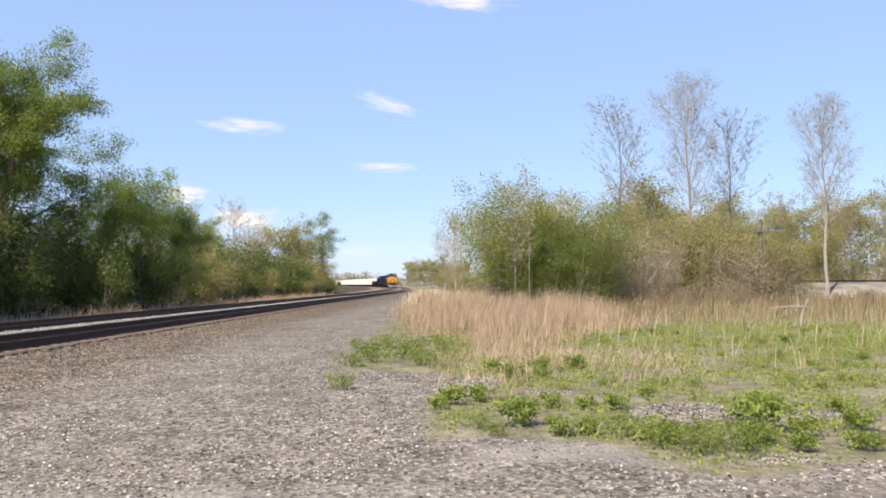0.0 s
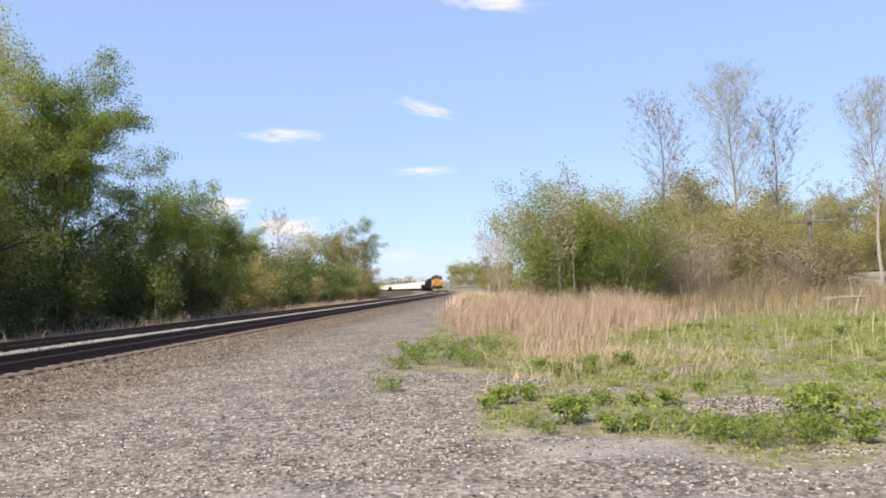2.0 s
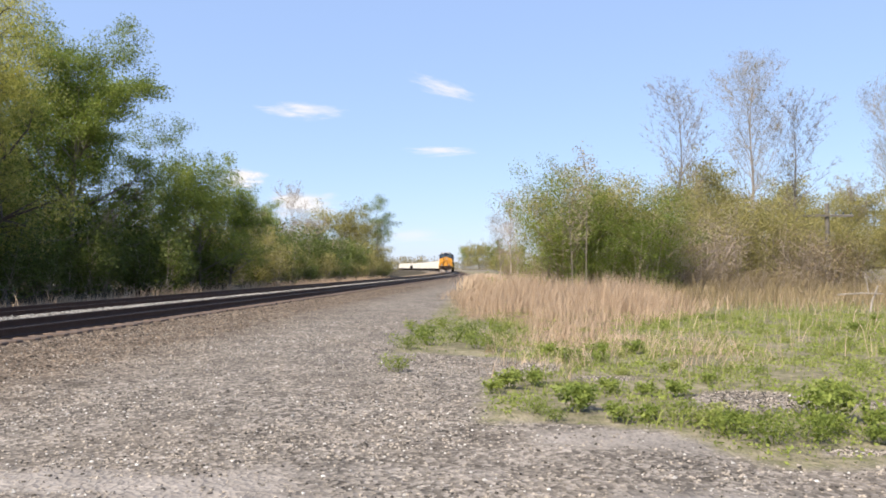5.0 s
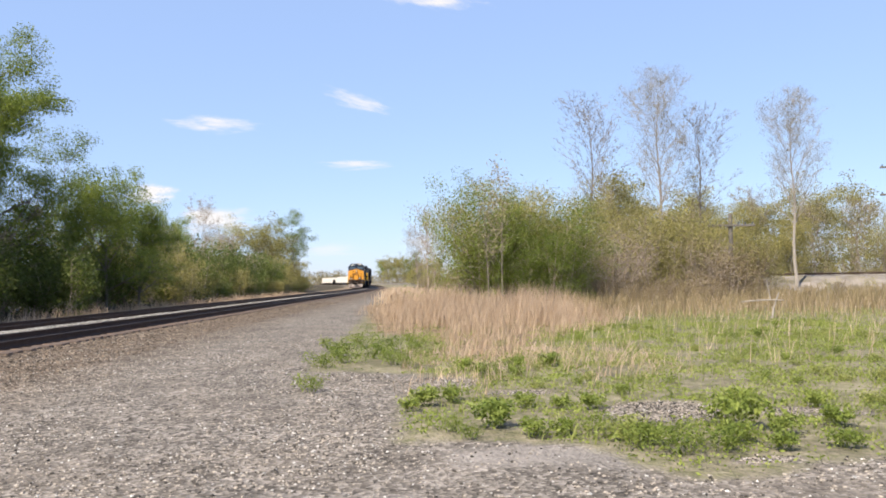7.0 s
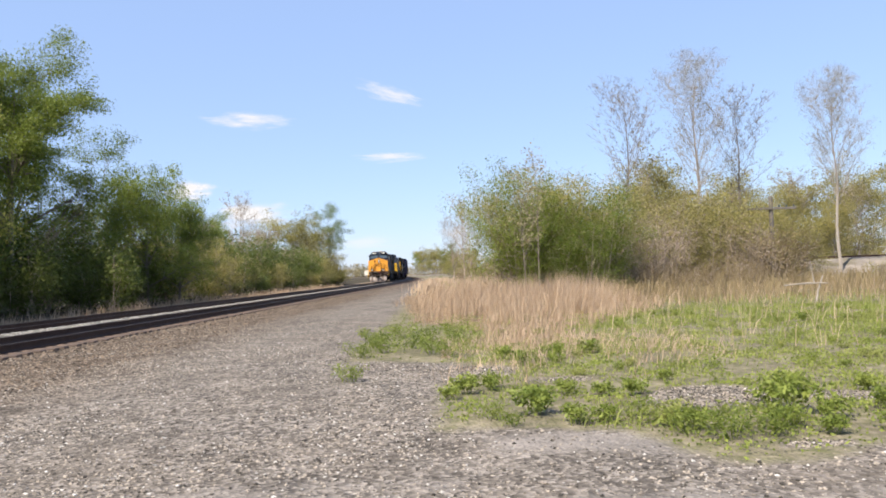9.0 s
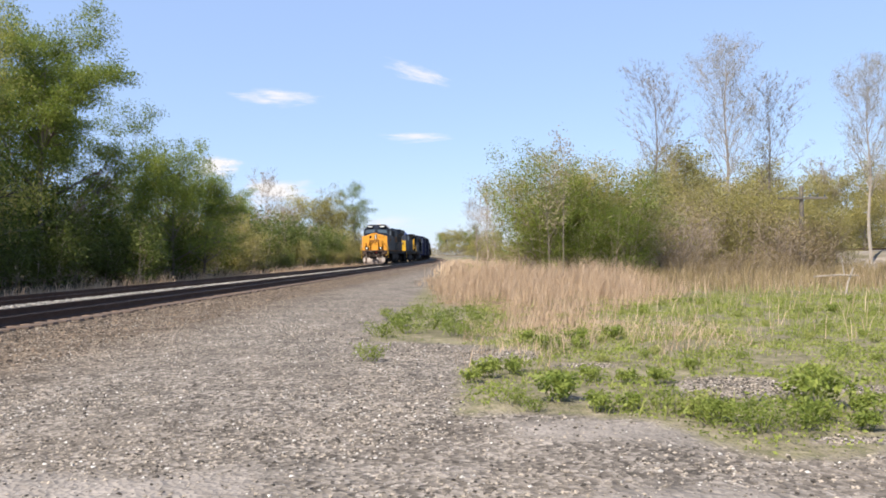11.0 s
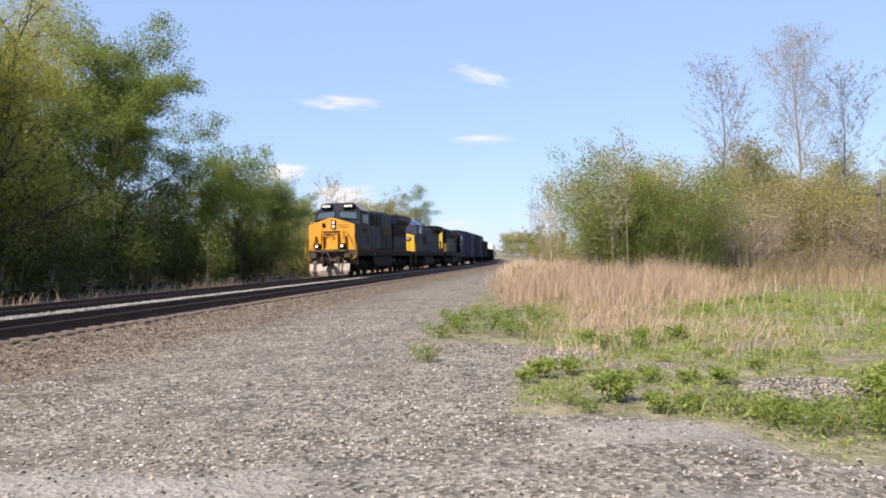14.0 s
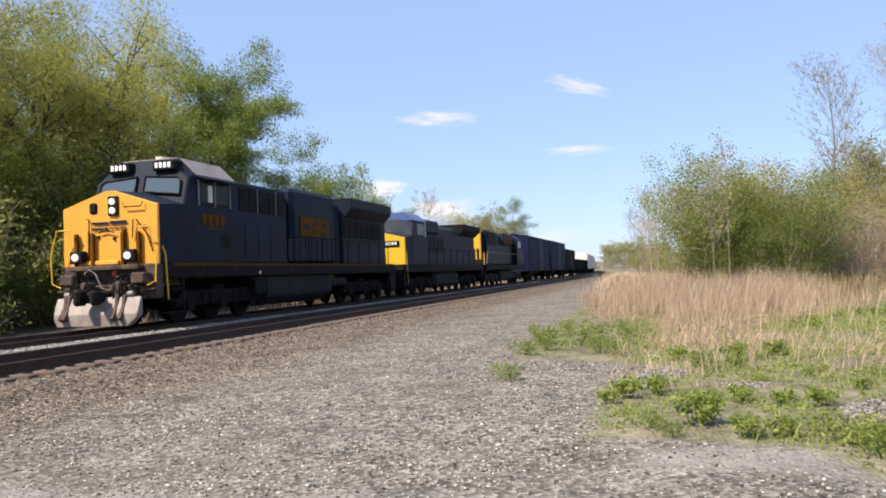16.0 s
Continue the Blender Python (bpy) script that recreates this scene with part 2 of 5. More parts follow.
M_SIDEGLASS = material("dark_side_glass", (0.012, 0.015, 0.019), 0.25, var=0.1, scale=1, bump=0.0, spec=0.12)
M_CABLE = material("pale_grey_rubber", (0.20, 0.18, 0.17), 0.7, var=0.25, scale=5)
M_LAMP = glow("lit_headlamp", (1.0, 0.93, 0.8), 0.42)


# ---- mesh helpers ----
def part(name, bm, mat, parent=None, label="", smooth=False):
    """Links a bmesh as one mesh object, under its thing when one is given."""
    me = bpy.data.meshes.new(name)
    bm.to_mesh(me)
    bm.free()
    me.materials.append(mat)
    if smooth:
        me.shade_smooth()
    ob = new(name, me)
    if parent:
        ob.parent = parent
    return tagged(ob, label)


def sheet(name, verts, faces, mat, parent=None, smooth=False):
    me = bpy.data.meshes.new(name)
    me.from_pydata(verts, [], faces)
    me.materials.append(mat)
    if smooth:
        me.shade_smooth()
    ob = new(name, me)
    if parent:
        ob.parent = parent
    return ob


def flat_sheet(name, faces, mat, parent=None):
    """Many loose faces in one mesh, from an array of faces by corners by x, y, z."""
    n, k, _ = faces.shape
    me = bpy.data.meshes.new(name)
    me.vertices.add(n * k)
    me.vertices.foreach_set("co", faces.astype(np.float32).ravel())
    me.loops.add(n * k)
    me.loops.foreach_set("vertex_index", np.arange(n * k, dtype=np.int32))
    me.polygons.add(n)
    me.polygons.foreach_set("loop_start", np.arange(0, n * k, k, dtype=np.int32))
    me.update(calc_edges=True)
    me.materials.append(mat)
    ob = new(name, me)
    if parent:
        ob.parent = parent
    return ob


def box(x0, x1, y0, y1, z0, z1, bevel=0.02, bm=None, turn=None):
    """A bevelled box, alone or added to a bmesh."""
    own = bmesh.new()
    bmesh.ops.create_cube(own, size=1)
    bmesh.ops.scale(own, vec=(x1 - x0, y1 - y0, z1 - z0), verts=own.verts)
    if bevel:
        bmesh.ops.bevel(own, geom=own.edges[:], offset=bevel, segments=1, affect="EDGES")
    if turn:
        bmesh.ops.transform(own, matrix=turn, verts=own.verts)
    bmesh.ops.translate(own, vec=((x0 + x1) / 2, (y0 + y1) / 2, (z0 + z1) / 2), verts=own.verts)
    if bm is None:
        return own
    join(bm, own)
    return bm


def join(bm, own):
    table = {v: bm.verts.new(v.co) for v in own.verts}
    for f in own.faces:
        bm.faces.new([table[v] for v in f.verts])
    own.free()


def prism(outline, y0, y1, bevel=0.02, bm=None, axis="y"):
    """An outline of (x, z) drawn from y0 to y1; axis x: an outline of (y, z) drawn along x."""
    own = bmesh.new()
    put = (lambda a, b, c: (a, c, b)) if axis == "y" else (lambda a, b, c: (c, a, b))
    front = [own.verts.new(put(a, b, y0)) for a, b in outline]
    back = [own.verts.new(put(a, b, y1)) for a, b in outline]
    n = len(outline)
    own.faces.new(front)
    own.faces.new(back[::-1])
    for i in range(n):
        own.faces.new((front[i], back[i], back[(i + 1) % n], front[(i + 1) % n]))
    bmesh.ops.recalc_face_normals(own, faces=own.faces)
    if bevel:
        bmesh.ops.bevel(own, geom=own.edges[:], offset=bevel, segments=1, affect="EDGES")
    if bm is None:
        return own
    join(bm, own)
    return bm


def rod(points, radius, sides=6, bm=None):
    """A round bar through points."""
    own = bmesh.new() if bm is None else bm
    rings = []
    pts = [Vector(p) for p in points]
    for i, p in enumerate(pts):
        way = (pts[min(i + 1, len(pts) - 1)] - pts[max(i - 1, 0)]).normalized()
        u = way.orthogonal().normalized()
        w = way.cross(u)
        r = radius[i] if isinstance(radius, (list, tuple)) else radius
        rings.append([own.verts.new(p + (u * math.cos(a) + w * math.sin(a)) * r) for a in (math.tau * k / sides for k in range(sides))])
    for a, b in zip(rings, rings[1:]):
        for k in range(sides):
            own.faces.new((a[k], a[(k + 1) % sides], b[(k + 1) % sides], b[k]))
    own.faces.new(rings[0][::-1])
    own.faces.new(rings[-1])
    return own


def drum(x, y, z, radius, length, sides=20, axis="x", bm=None):
    d = {"x": Vector((length / 2, 0, 0)), "y": Vector((0, length / 2, 0)), "z": Vector((0, 0, length / 2))}[axis]
    c = Vector((x, y, z))
    return rod([c - d, c + d], radius, sides, bm)


def thing(name, label, category, group="", kind=""):
    return tagged(new(name), label, category, group, kind)


# ---- the lie of the land ----
RAIL = 0.40                                      # height of the rail heads


def near_rail(y):
    """x of the near rail: straight, then bending away to the west."""
    return -9.2 + 0.023 * (y - 25) - (max(y - 100, 0) ** 2) / 3450


def lean(y):
    return 0.023 - max(y - 100, 0) / 1725


def far_centre(y):
    return near_rail(y) - 4.5


def smooth(a, b, v):
    t = min(max((v - a) / (b - a), 0), 1)
    return t * t * (3 - 2 * t)


def ground_z(x, y):
    base = 0.0067 * min(max(y, 0), 30)
    off = x - near_rail(y)
    z = base
    if -22 < off < 3:
        right = smooth(2.4, 0.55, off)
        left = smooth(-9.0, -6.9, off)
        z = base * (1 - right * left) + (RAIL - 0.235) * right * left
        z += 0.165 * smooth(0.66, 0.26, abs(off + 2.62))
        if off < -6.9:
            z -= 0.25 * smooth(-6.9, -9.0, off) * smooth(-14, -9.5, off)
    if y < 60 and -14 < x < 16:
        z += 0.035 * (noise.noise((x * 0.6, y * 0.6, 0)) + 0.4 * noise.noise((x * 2.2, y * 2.2, 5))) * (1 if off > 1.5 else 0.2)
        z += 0.10 * math.exp(-((x - 2.9) / 1.3) ** 2 - ((y - 9.7) / 0.7) ** 2)
    return z


VEG = [(4.1, 7.25), (3.45, 7.1), (2.5, 6.65), (2.1, 6.75), (1.6, 7.85), (0.65, 8.3), (-0.15, 8.3), (-0.2, 11.3), (0.5, 12.2), (0.0, 13.9), (-1.9, 14.5),
       (-1.9, 20), (-2.05, 35), (-2.8, 60), (-3.5, 90), (-4.7, 140), (-8, 230), (-40, 420), (900, 900), (900, 4), (8, 7.0)]
DRY = [(0.7, 15.9), (2.1, 15.9), (3, 20.7), (5.2, 23.7), (7, 28), (8.6, 36), (9.5, 44), (8, 60), (7, 100), (-4, 140),
       (-3.4, 90), (-2.7, 60), (-1.9, 35), (-1.0, 24), (0.2, 21.9)]


def depth_in(poly, x, y):
    """Metres inside a polygon's rim, negative outside."""
    inside, best = False, 1e9
    n = len(poly)
    for i in range(n):
        (ax, ay), (bx, by) = poly[i], poly[(i + 1) % n]
        if (ay > y) != (by > y) and x < (bx - ax) * (y - ay) / (by - ay) + ax:
            inside = not inside
        dx, dy = bx - ax, by - ay
        t = min(max(((x - ax) * dx + (y - ay) * dy) / (dx * dx + dy * dy), 0), 1)
        best = min(best, math.hypot(x - ax - t * dx, y - ay - t * dy))
    return best if inside else -best


def bare_spot(x, y):
    """Gravel showing between the weeds."""
    s = 0
    for cx, cy, rx, ry in ((2.75, 9.35, 0.95, 0.62), (1.4, 11.5, 0.6, 0.25), (4.4, 9.3, 0.9, 0.3), (0.3, 12.6, 0.8, 0.9), (3.0, 7.3, 0.35, 0.2)):
        s = max(s, 1 - math.hypot((x - cx) / rx, (y - cy) / ry))
    return max(s, 0)


def zones(x, y):
    """Shares of weeds, straw, lane, rust and painted-in woodland shade at a place."""
    off = x - near_rail(y)
    if off > 1:
        d = depth_in(VEG, x, y)
        soft = 0.5 + 0.02 * y
        weeds = min(max(0.5 + d / soft, 0), 1) * (1 - min(1, 2.5 * bare_spot(x, y)))
        e = depth_in(DRY, x, y)
        straw = min(max(0.5 + e / (1.2 + 0.02 * y), 0), 1)
    else:
        weeds, straw = 0, 0.62 * smooth(-7.2, -8.2, off) * smooth(-12.5, -11, off)
    lane = 0.75 * math.exp(-((y - 7.6 + 0.15 * (x - 1)) / 0.5) ** 2) * smooth(-0.2, 0.6, x) * smooth(3.2, 1.8, x)
    lane = max(lane, 0.95 * smooth(7.0, 5.4, y + 0.1 * x) * (0.35 + 0.65 * smooth(-0.15, 0.25, noise.noise((x * 0.8, y * 1.3, 21)))))
    lane = max(lane, 0.6 * math.exp(-((x + 2.5 - 0.08 * y) / 1.0) ** 2) * smooth(14, 30, y))
    rust = 0.98 * smooth(6.5, 1.2, off) * smooth(-8.5, -7.0, off) if off < 8 else 0
    rust *= 1 - smooth(0.8, 0.3, abs(off + 2.62))
    # where the floor is painted dark as tree shade
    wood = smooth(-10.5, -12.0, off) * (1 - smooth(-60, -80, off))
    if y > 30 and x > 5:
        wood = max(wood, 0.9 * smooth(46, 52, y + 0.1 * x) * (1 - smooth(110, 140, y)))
    return weeds, straw, lane, rust, wood


def steps(*runs):
    out = []
    for a, b, s in runs:
        out += list(np.arange(a, b, s))
    return out


def build_ground():
    xs = steps((-3000, -400, 400), (-400, -60, 30), (-60, -24, 3), (-24, -13, 0.7), (-13, -8, 0.3), (-8, 9, 0.22), (9, 16, 0.5), (16, 70, 3), (70, 400, 30), (400, 3001, 400))
    ys = steps((-200, -10, 40), (-10, 2, 2), (2, 26, 0.22), (26, 50, 0.6), (50, 150, 2.5), (150, 400, 8), (400, 900, 40), (900, 4001, 500))
    verts, vals = [], []
    for y in ys:
        for x in xs:
            verts.append((x, y, ground_z(x, y)))
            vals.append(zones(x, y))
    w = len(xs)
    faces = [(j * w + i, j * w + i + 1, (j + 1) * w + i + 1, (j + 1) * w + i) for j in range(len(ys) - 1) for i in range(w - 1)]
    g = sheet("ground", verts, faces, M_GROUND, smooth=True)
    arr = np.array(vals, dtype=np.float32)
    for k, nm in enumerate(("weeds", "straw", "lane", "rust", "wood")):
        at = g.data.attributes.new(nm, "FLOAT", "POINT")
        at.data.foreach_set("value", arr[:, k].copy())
    tagged(g, "grey gravel yard with weeds, dry straw and rusty ballast", "ground", kind="structure")


build_ground()


# ---- railway tracks ----
def rail_mesh(offset, y0, y1, head):
    """A rail drawn along the line: foot, web and head, or the worn strip on top."""
    prof = [(-0.07, -0.18), (0.07, -0.18), (0.07, -0.165), (0.012, -0.14), (0.012, -0.045), (0.036, -0.035), (0.036, -0.004), (-0.036, -0.004),
            (-0.036, -0.035), (-0.012, -0.045), (-0.012, -0.14), (-0.07, -0.165)]
    if head:
        prof = [(-0.026, -0.008), (0.026, -0.008), (0.022, 0.0), (-0.022, 0.0)]
    ys = steps((y0, 100, 12), (100, y1, 8)) + [y1]
    verts, faces, n = [], [], len(prof)
    for y in ys:
        m = lean(y)
        k = 1 / math.hypot(1, m)
        for a, b in prof:
            verts.append((near_rail(y) + (offset + a) * k, y - (offset + a) * m * k, RAIL + b))
    for j in range(len(ys) - 1):
        for i in range(n):
            faces.append((j * n + i, j * n + (i + 1) % n, (j + 1) * n + (i + 1) % n, (j + 1) * n + i))
    return verts, faces


def tie_bm():
    return box(-1.32, 1.32, -0.115, 0.115, -0.18, 0, 0.015)


def track(label, centre, count):
    tr = thing("railway_track", label, "railway track", kind="structure")
    for side in (-0.755, 0.755):
        v, f = rail_mesh(centre + side, -60, 800, False)
        rail = sheet("rail", v, f, M_RAIL, tr)
        v, f = rail_mesh(centre + side, -60, 800, True)
        sheet("rail_head", v, f, M_RAILHEAD, rail)
    rnd = random.Random(4)
    bm = tie_bm()
    bm.verts.ensure_lookup_table()
    tv, tf = [v.co.copy() for v in bm.verts], [[v.index for v in f.verts] for f in bm.faces]
    me = bpy.data.meshes.new("tie")
    bm.to_mesh(me)
    bm.free()
    me.materials.append(M_TIE)
    rest_v, rest_f = [], []
    y = 4.0 if count else -40.0
    i = 0
    while y < 420:
        m = Matrix.Translation((near_rail(y) + centre + rnd.uniform(-0.06, 0.06), y, RAIL - 0.178 + rnd.uniform(-0.008, 0.004))) @ Matrix.Rotation(math.atan(-lean(y)) + rnd.uniform(-0.012, 0.012), 4, "Z")
        if i < count:
            ob = new("tie", me)
            ob.parent, ob.matrix_basis = tr, m
        elif y < 260:
            b = len(rest_v)
            rest_v += [m @ v for v in tv]
            rest_f += [[b + k for k in f] for f in tf]
        i += 1
        y += 0.5
    tagged(sheet("tie_row", rest_v, rest_f, M_TIE, tr), kind="stuff")


track("rusty steel rails on dark wooden ties in brown ballast", -0.755, 260)
track("rusty steel rails on dark ties beside the treeline", -4.5, 0)


# ---- locomotives and cars ----
def truck(parent, y, axles=3, gap=1.85, mat=None):
    """A truck frame with journal boxes and springs; its wheelsets are separate parts."""
    mat = mat or M_SHADEGRIME
    half = gap * (axles - 1) / 2 + 0.75
    bm = bmesh.new()
    for s in (-1, 1):
        prism([(y - half, 0.62), (y - half + 0.4, 0.95), (y + half - 0.4, 0.95), (y + half, 0.62), (y + half, 0.5), (y - half, 0.5)], s * 1.12 - 0.09, s * 1.12 + 0.09, 0.02, bm, "x")
        for k in range(axles):
            yy = y + (k - (axles - 1) / 2) * gap
            box(s * 1.16 - 0.12, s * 1.16 + 0.12, yy - 0.2, yy + 0.2, 0.34, 0.72, 0.03, bm)
        for k in range(axles - 1):
            yy = y + (k - (axles - 2) / 2) * gap
            drum(s * 1.18, yy - 0.22, 0.72, 0.11, 0.3, 10, "z", bm)
            drum(s * 1.18, yy + 0.22, 0.72, 0.11, 0.3, 10, "z", bm)
    box(-1.1, 1.1, y - 0.35, y + 0.35, 0.55, 1.1, 0.03, bm)
    fr = part("truck_frame", bm, mat, parent)
    sets = []
    for k in range(axles):
        yy = y + (k - (axles - 1) / 2) * gap
        bm = bmesh.new()
        drum(0, 0, 0, 0.09, 1.9, 10, "x", bm)
        for s in (-1, 1):
            drum(s * 0.76, 0, 0, 0.52, 0.11, 26, "x", bm)
            drum(s * 0.70, 0, 0, 0.56, 0.03, 26, "x", bm)
            drum(s * 0.82, 0, 0, 0.2, 0.06, 14, "x", bm)
            for a in range(5):
                drum(s * 0.825, 0.33 * math.cos(a * 1.2566), 0.33 * math.sin(a * 1.2566), 0.06, 0.03, 8, "x", bm)
        ws = part("wheelset", bm, M_BLACK, parent)
        ws.matrix_basis = pose(0, yy, 0.52)
        sets.append((ws, yy))
    return sets


def loft(rows, bevel=0.03):
    """A closed body through cross-sections: rows of (y, [(x, z), ...])."""
    bm = bmesh.new()
    rings = [[bm.verts.new((x, y, z)) for x, z in pts] for y, pts in rows]
    n = len(rings[0])
    bm.faces.new(rings[0])
    bm.faces.new(rings[-1][::-1])
    for a, b in zip(rings, rings[1:]):
        for i in range(n):
            bm.faces.new((a[i], b[i], b[(i + 1) % n], a[(i + 1) % n]))
    bmesh.ops.recalc_face_normals(bm, faces=bm.faces)
    if bevel:
        bmesh.ops.bevel(bm, geom=bm.edges[:], offset=bevel, segments=2, affect="EDGES")
    return bm


def side_loft(rows, bevel=0.03):
    """A closed body through lengthwise sections: rows of (x, [(y, z), ...])."""
    bm = bmesh.new()
    rings = [[bm.verts.new((x, y, z)) for y, z in pts] for x, pts in rows]
    n = len(rings[0])
    bm.faces.new(rings[0])
    bm.faces.new(rings[-1][::-1])
    for a, b in zip(rings, rings[1:]):
        for i in range(n):
            bm.faces.new((a[i], b[i], b[(i + 1) % n], a[(i + 1) % n]))
    bmesh.ops.recalc_face_normals(bm, faces=bm.faces)
    if bevel:
        bmesh.ops.bevel(bm, geom=bm.edges[:], offset=bevel, segments=2, affect="EDGES")
    return bm


def slab(corners, thick, bevel=0.0):
    """A flat plate over four or more corners, thick metres deep behind its face."""
    bm = bmesh.new()
    vs = [bm.verts.new(c) for c in corners]
    f = bm.faces.new(vs)
    bm.normal_update()
    n = f.normal.copy()
    r = bmesh.ops.extrude_face_region(bm, geom=[f])
    bmesh.ops.translate(bm, vec=n * thick, verts=[v for v in r["geom"] if isinstance(v, bmesh.types.BMVert)])
    bmesh.ops.recalc_face_normals(bm, faces=bm.faces)
    if bevel:
        bmesh.ops.bevel(bm, geom=bm.edges[:], offset=bevel, segments=1, affect="EDGES")
    return bm


def lead_locomotive():
    """Wide-nosed road engine, 22 m long; its front looks to -y, its origin is mid-length at rail height."""
    t = thing("locomotive", "dark blue diesel locomotive with a yellow nose and white plow", "locomotive", "coupled engines")
    W = 1.52
    # frame, tanks, trucks
    part("frame_sill", box(-W, W, -9.7, 10.3, 1.32, 1.74, 0.03), M_BLACK, t)
    for s in (-1, 1):
        part("sill_stripe", box(s * (W + 0.006) - 0.008, s * (W + 0.006) + 0.008, -9.2, 10.2, 1.66, 1.735, 0), M_DULLGOLD, t, "dull gold reflective stripe")
        bm = bmesh.new()
        for k in range(4):
            box(s * 1.40 - 0.2, s * 1.40 + 0.15, -9.55 + 0.02 * k, -8.75, 0.35 + 0.33 * k, 0.39 + 0.33 * k, 0.005, bm)
        box(s * 1.5 - 0.02, s * 1.5 + 0.02, -8.75, -8.68, 0.3, 1.7, 0.005, bm)
        part("step_well", bm, M_BLACK, t)
    part("fuel_tank", loft([(-3.5, [(-1.0, 0.3), (1.0, 0.3), (1.42, 0.62), (1.42, 1.3), (-1.42, 1.3), (-1.42, 0.62)]),
                            (2.3, [(-1.0, 0.3), (1.0, 0.3), (1.42, 0.62), (1.42, 1.3), (-1.42, 1.3), (-1.42, 0.62)])], 0.05), M_TANK, t, "dusty grey fuel tank")
    for s in (-1, 1):
        part("air_reservoir", drum(s * 1.15, 3.3, 1.0, 0.2, 1.6, 14, "y"), M_TANK, t)
    sets = truck(t, -6.1) + truck(t, 6.6)
    # nose and cab
    part("nose", loft([(-9.87, [(-1.5, 1.72), (1.5, 1.72), (1.5, 3.33), (0.15, 3.76), (-0.15, 3.76), (-1.5, 3.33)]),
                       (-9.80, [(-1.52, 1.71), (1.52, 1.71), (1.52, 3.35), (0.16, 3.78), (-0.16, 3.78), (-1.52, 3.35)])], 0.015), M_YELLOW, t, "golden yellow angular nose")
    part("nose_hood", loft([(-9.81, [(-1.51, 1.72), (1.51, 1.72), (1.51, 3.34), (0.15, 3.77), (-0.15, 3.77), (-1.51, 3.34)]),
                            (-8.5, [(-W, 1.72), (W, 1.72), (W, 3.42), (0.2, 3.84), (-0.2, 3.84), (-W, 3.42)])], 0.02), M_NAVY, t)

    def cab_section(x, brow, roof):
        return x, [(-8.66, 1.72), (-8.66, 3.3), (-8.66 + (brow - 3.3) * 0.34, brow), (-8.02, roof), (-5.5, roof), (-5.5, 1.72)]
    part("cab", side_loft([cab_section(-W, 4.18, 4.3), cab_section(-0.95, 4.56, 4.84), cab_section(0.95, 4.56, 4.84), cab_section(W, 4.18, 4.3)], 0.03), M_NAVY, t)

    def front(x, z):
        return x, -8.66 + (z - 3.3) * 0.34 - 0.045, z
    for s in (-1, 1):
        c = [front(s * 0.14, 3.86), front(s * 0.3, 3.84), front(s * 1.36, 3.72), front(s * 1.32, 4.14), front(s * 1.2, 4.24), front(s * 0.14, 4.32)]
        w = part("windshield", slab(c if s < 0 else c[::-1], 0.025), M_GLASS, t, "tinted front window pane")
        part("window_frame", rod([(x, y - 0.02, z) for x, y, z in c + c[:1]], 0.028, 5), M_BLACK, w)
        part("wiper", rod([(s * 0.7, -8.47, 3.78), (s * 0.55, -8.38, 4.15)], 0.012, 4), M_BLACK, t)
        part("number_board", box(s * 0.74 - 0.36, s * 0.74 + 0.36, -8.42, -7.9, 4.46, 4.76, 0.03), M_BLACK, t, "black board with white bars")
        for k in range(4):
            x = s * 0.74 - 0.21 + 0.14 * k
            part("number_bar", box(x - 0.048, x + 0.048, -8.44, -8.418, 4.53, 4.69, 0.012), M_BOARD, t)
        part("side_window", box(s * W - 0.02, s * W + 0.02, -7.75, -6.15, 3.5, 4.16, 0.02), M_SIDEGLASS, t)
        for yy in (-7.85, -6.95, -6.05):
            part("window_post", box(s * (W + 0.01) - 0.03, s * (W + 0.01) + 0.03, yy - 0.03, yy + 0.03, 3.44, 4.2, 0.008), M_CABLE, t, "pale window post")
        part("window_blind", box(s * (W + 0.025) - 0.01, s * (W + 0.025) + 0.01, -7.35, -7.1, 3.56, 4.06, 0.005), M_WHITE, t, "pale blind at the side window")
        part("sunshade", box(s * (W + 0.13) - 0.2, s * (W + 0.13) + 0.2, -7.9, -5.9, 4.23, 4.27, 0.01, None, Matrix.Rotation(s * 0.3, 4, "Y")), M_NAVY, t)
    # paler panels over the cab roof and its sloping edges
    part("roof_panel", box(-0.93, 0.93, -7.95, -5.55, 4.835, 4.87, 0.01), M_PLOW, t, "pale cab roof")
    for s in (-1, 1):
        c = [(s * 0.96, -7.9, 4.855), (s * 1.49, -7.9, 4.335), (s * 1.49, -5.6, 4.335), (s * 0.96, -5.6, 4.855)]
        part("roof_edge_panel", slab(c if s > 0 else c[::-1], 0.012), M_PLOW, t)
    part("roof_horn", drum(0, -7.0, 4.94, 0.07, 0.5, 10, "y"), M_SILVER, t)
    part("roof_dome", drum(0.3, -7.75, 4.90, 0.2, 0.09, 14, "z"), M_WHITE, t, "white antenna dome")
    # nose fittings
    part("headlight_housing", box(-0.02, 0.30, -9.93, -9.8, 3.08, 3.62, 0.02), M_BLACK, t)
    for z in (3.22, 3.47):
        part("headlight", drum(0.14, -9.95, z, 0.09, 0.04, 16, "y"), M_LAMP, t, "lit round headlamp")
    part("nose_window", box(-0.62, -0.38, -9.92, -9.84, 3.16, 3.46, 0.05), M_BLACK, t)
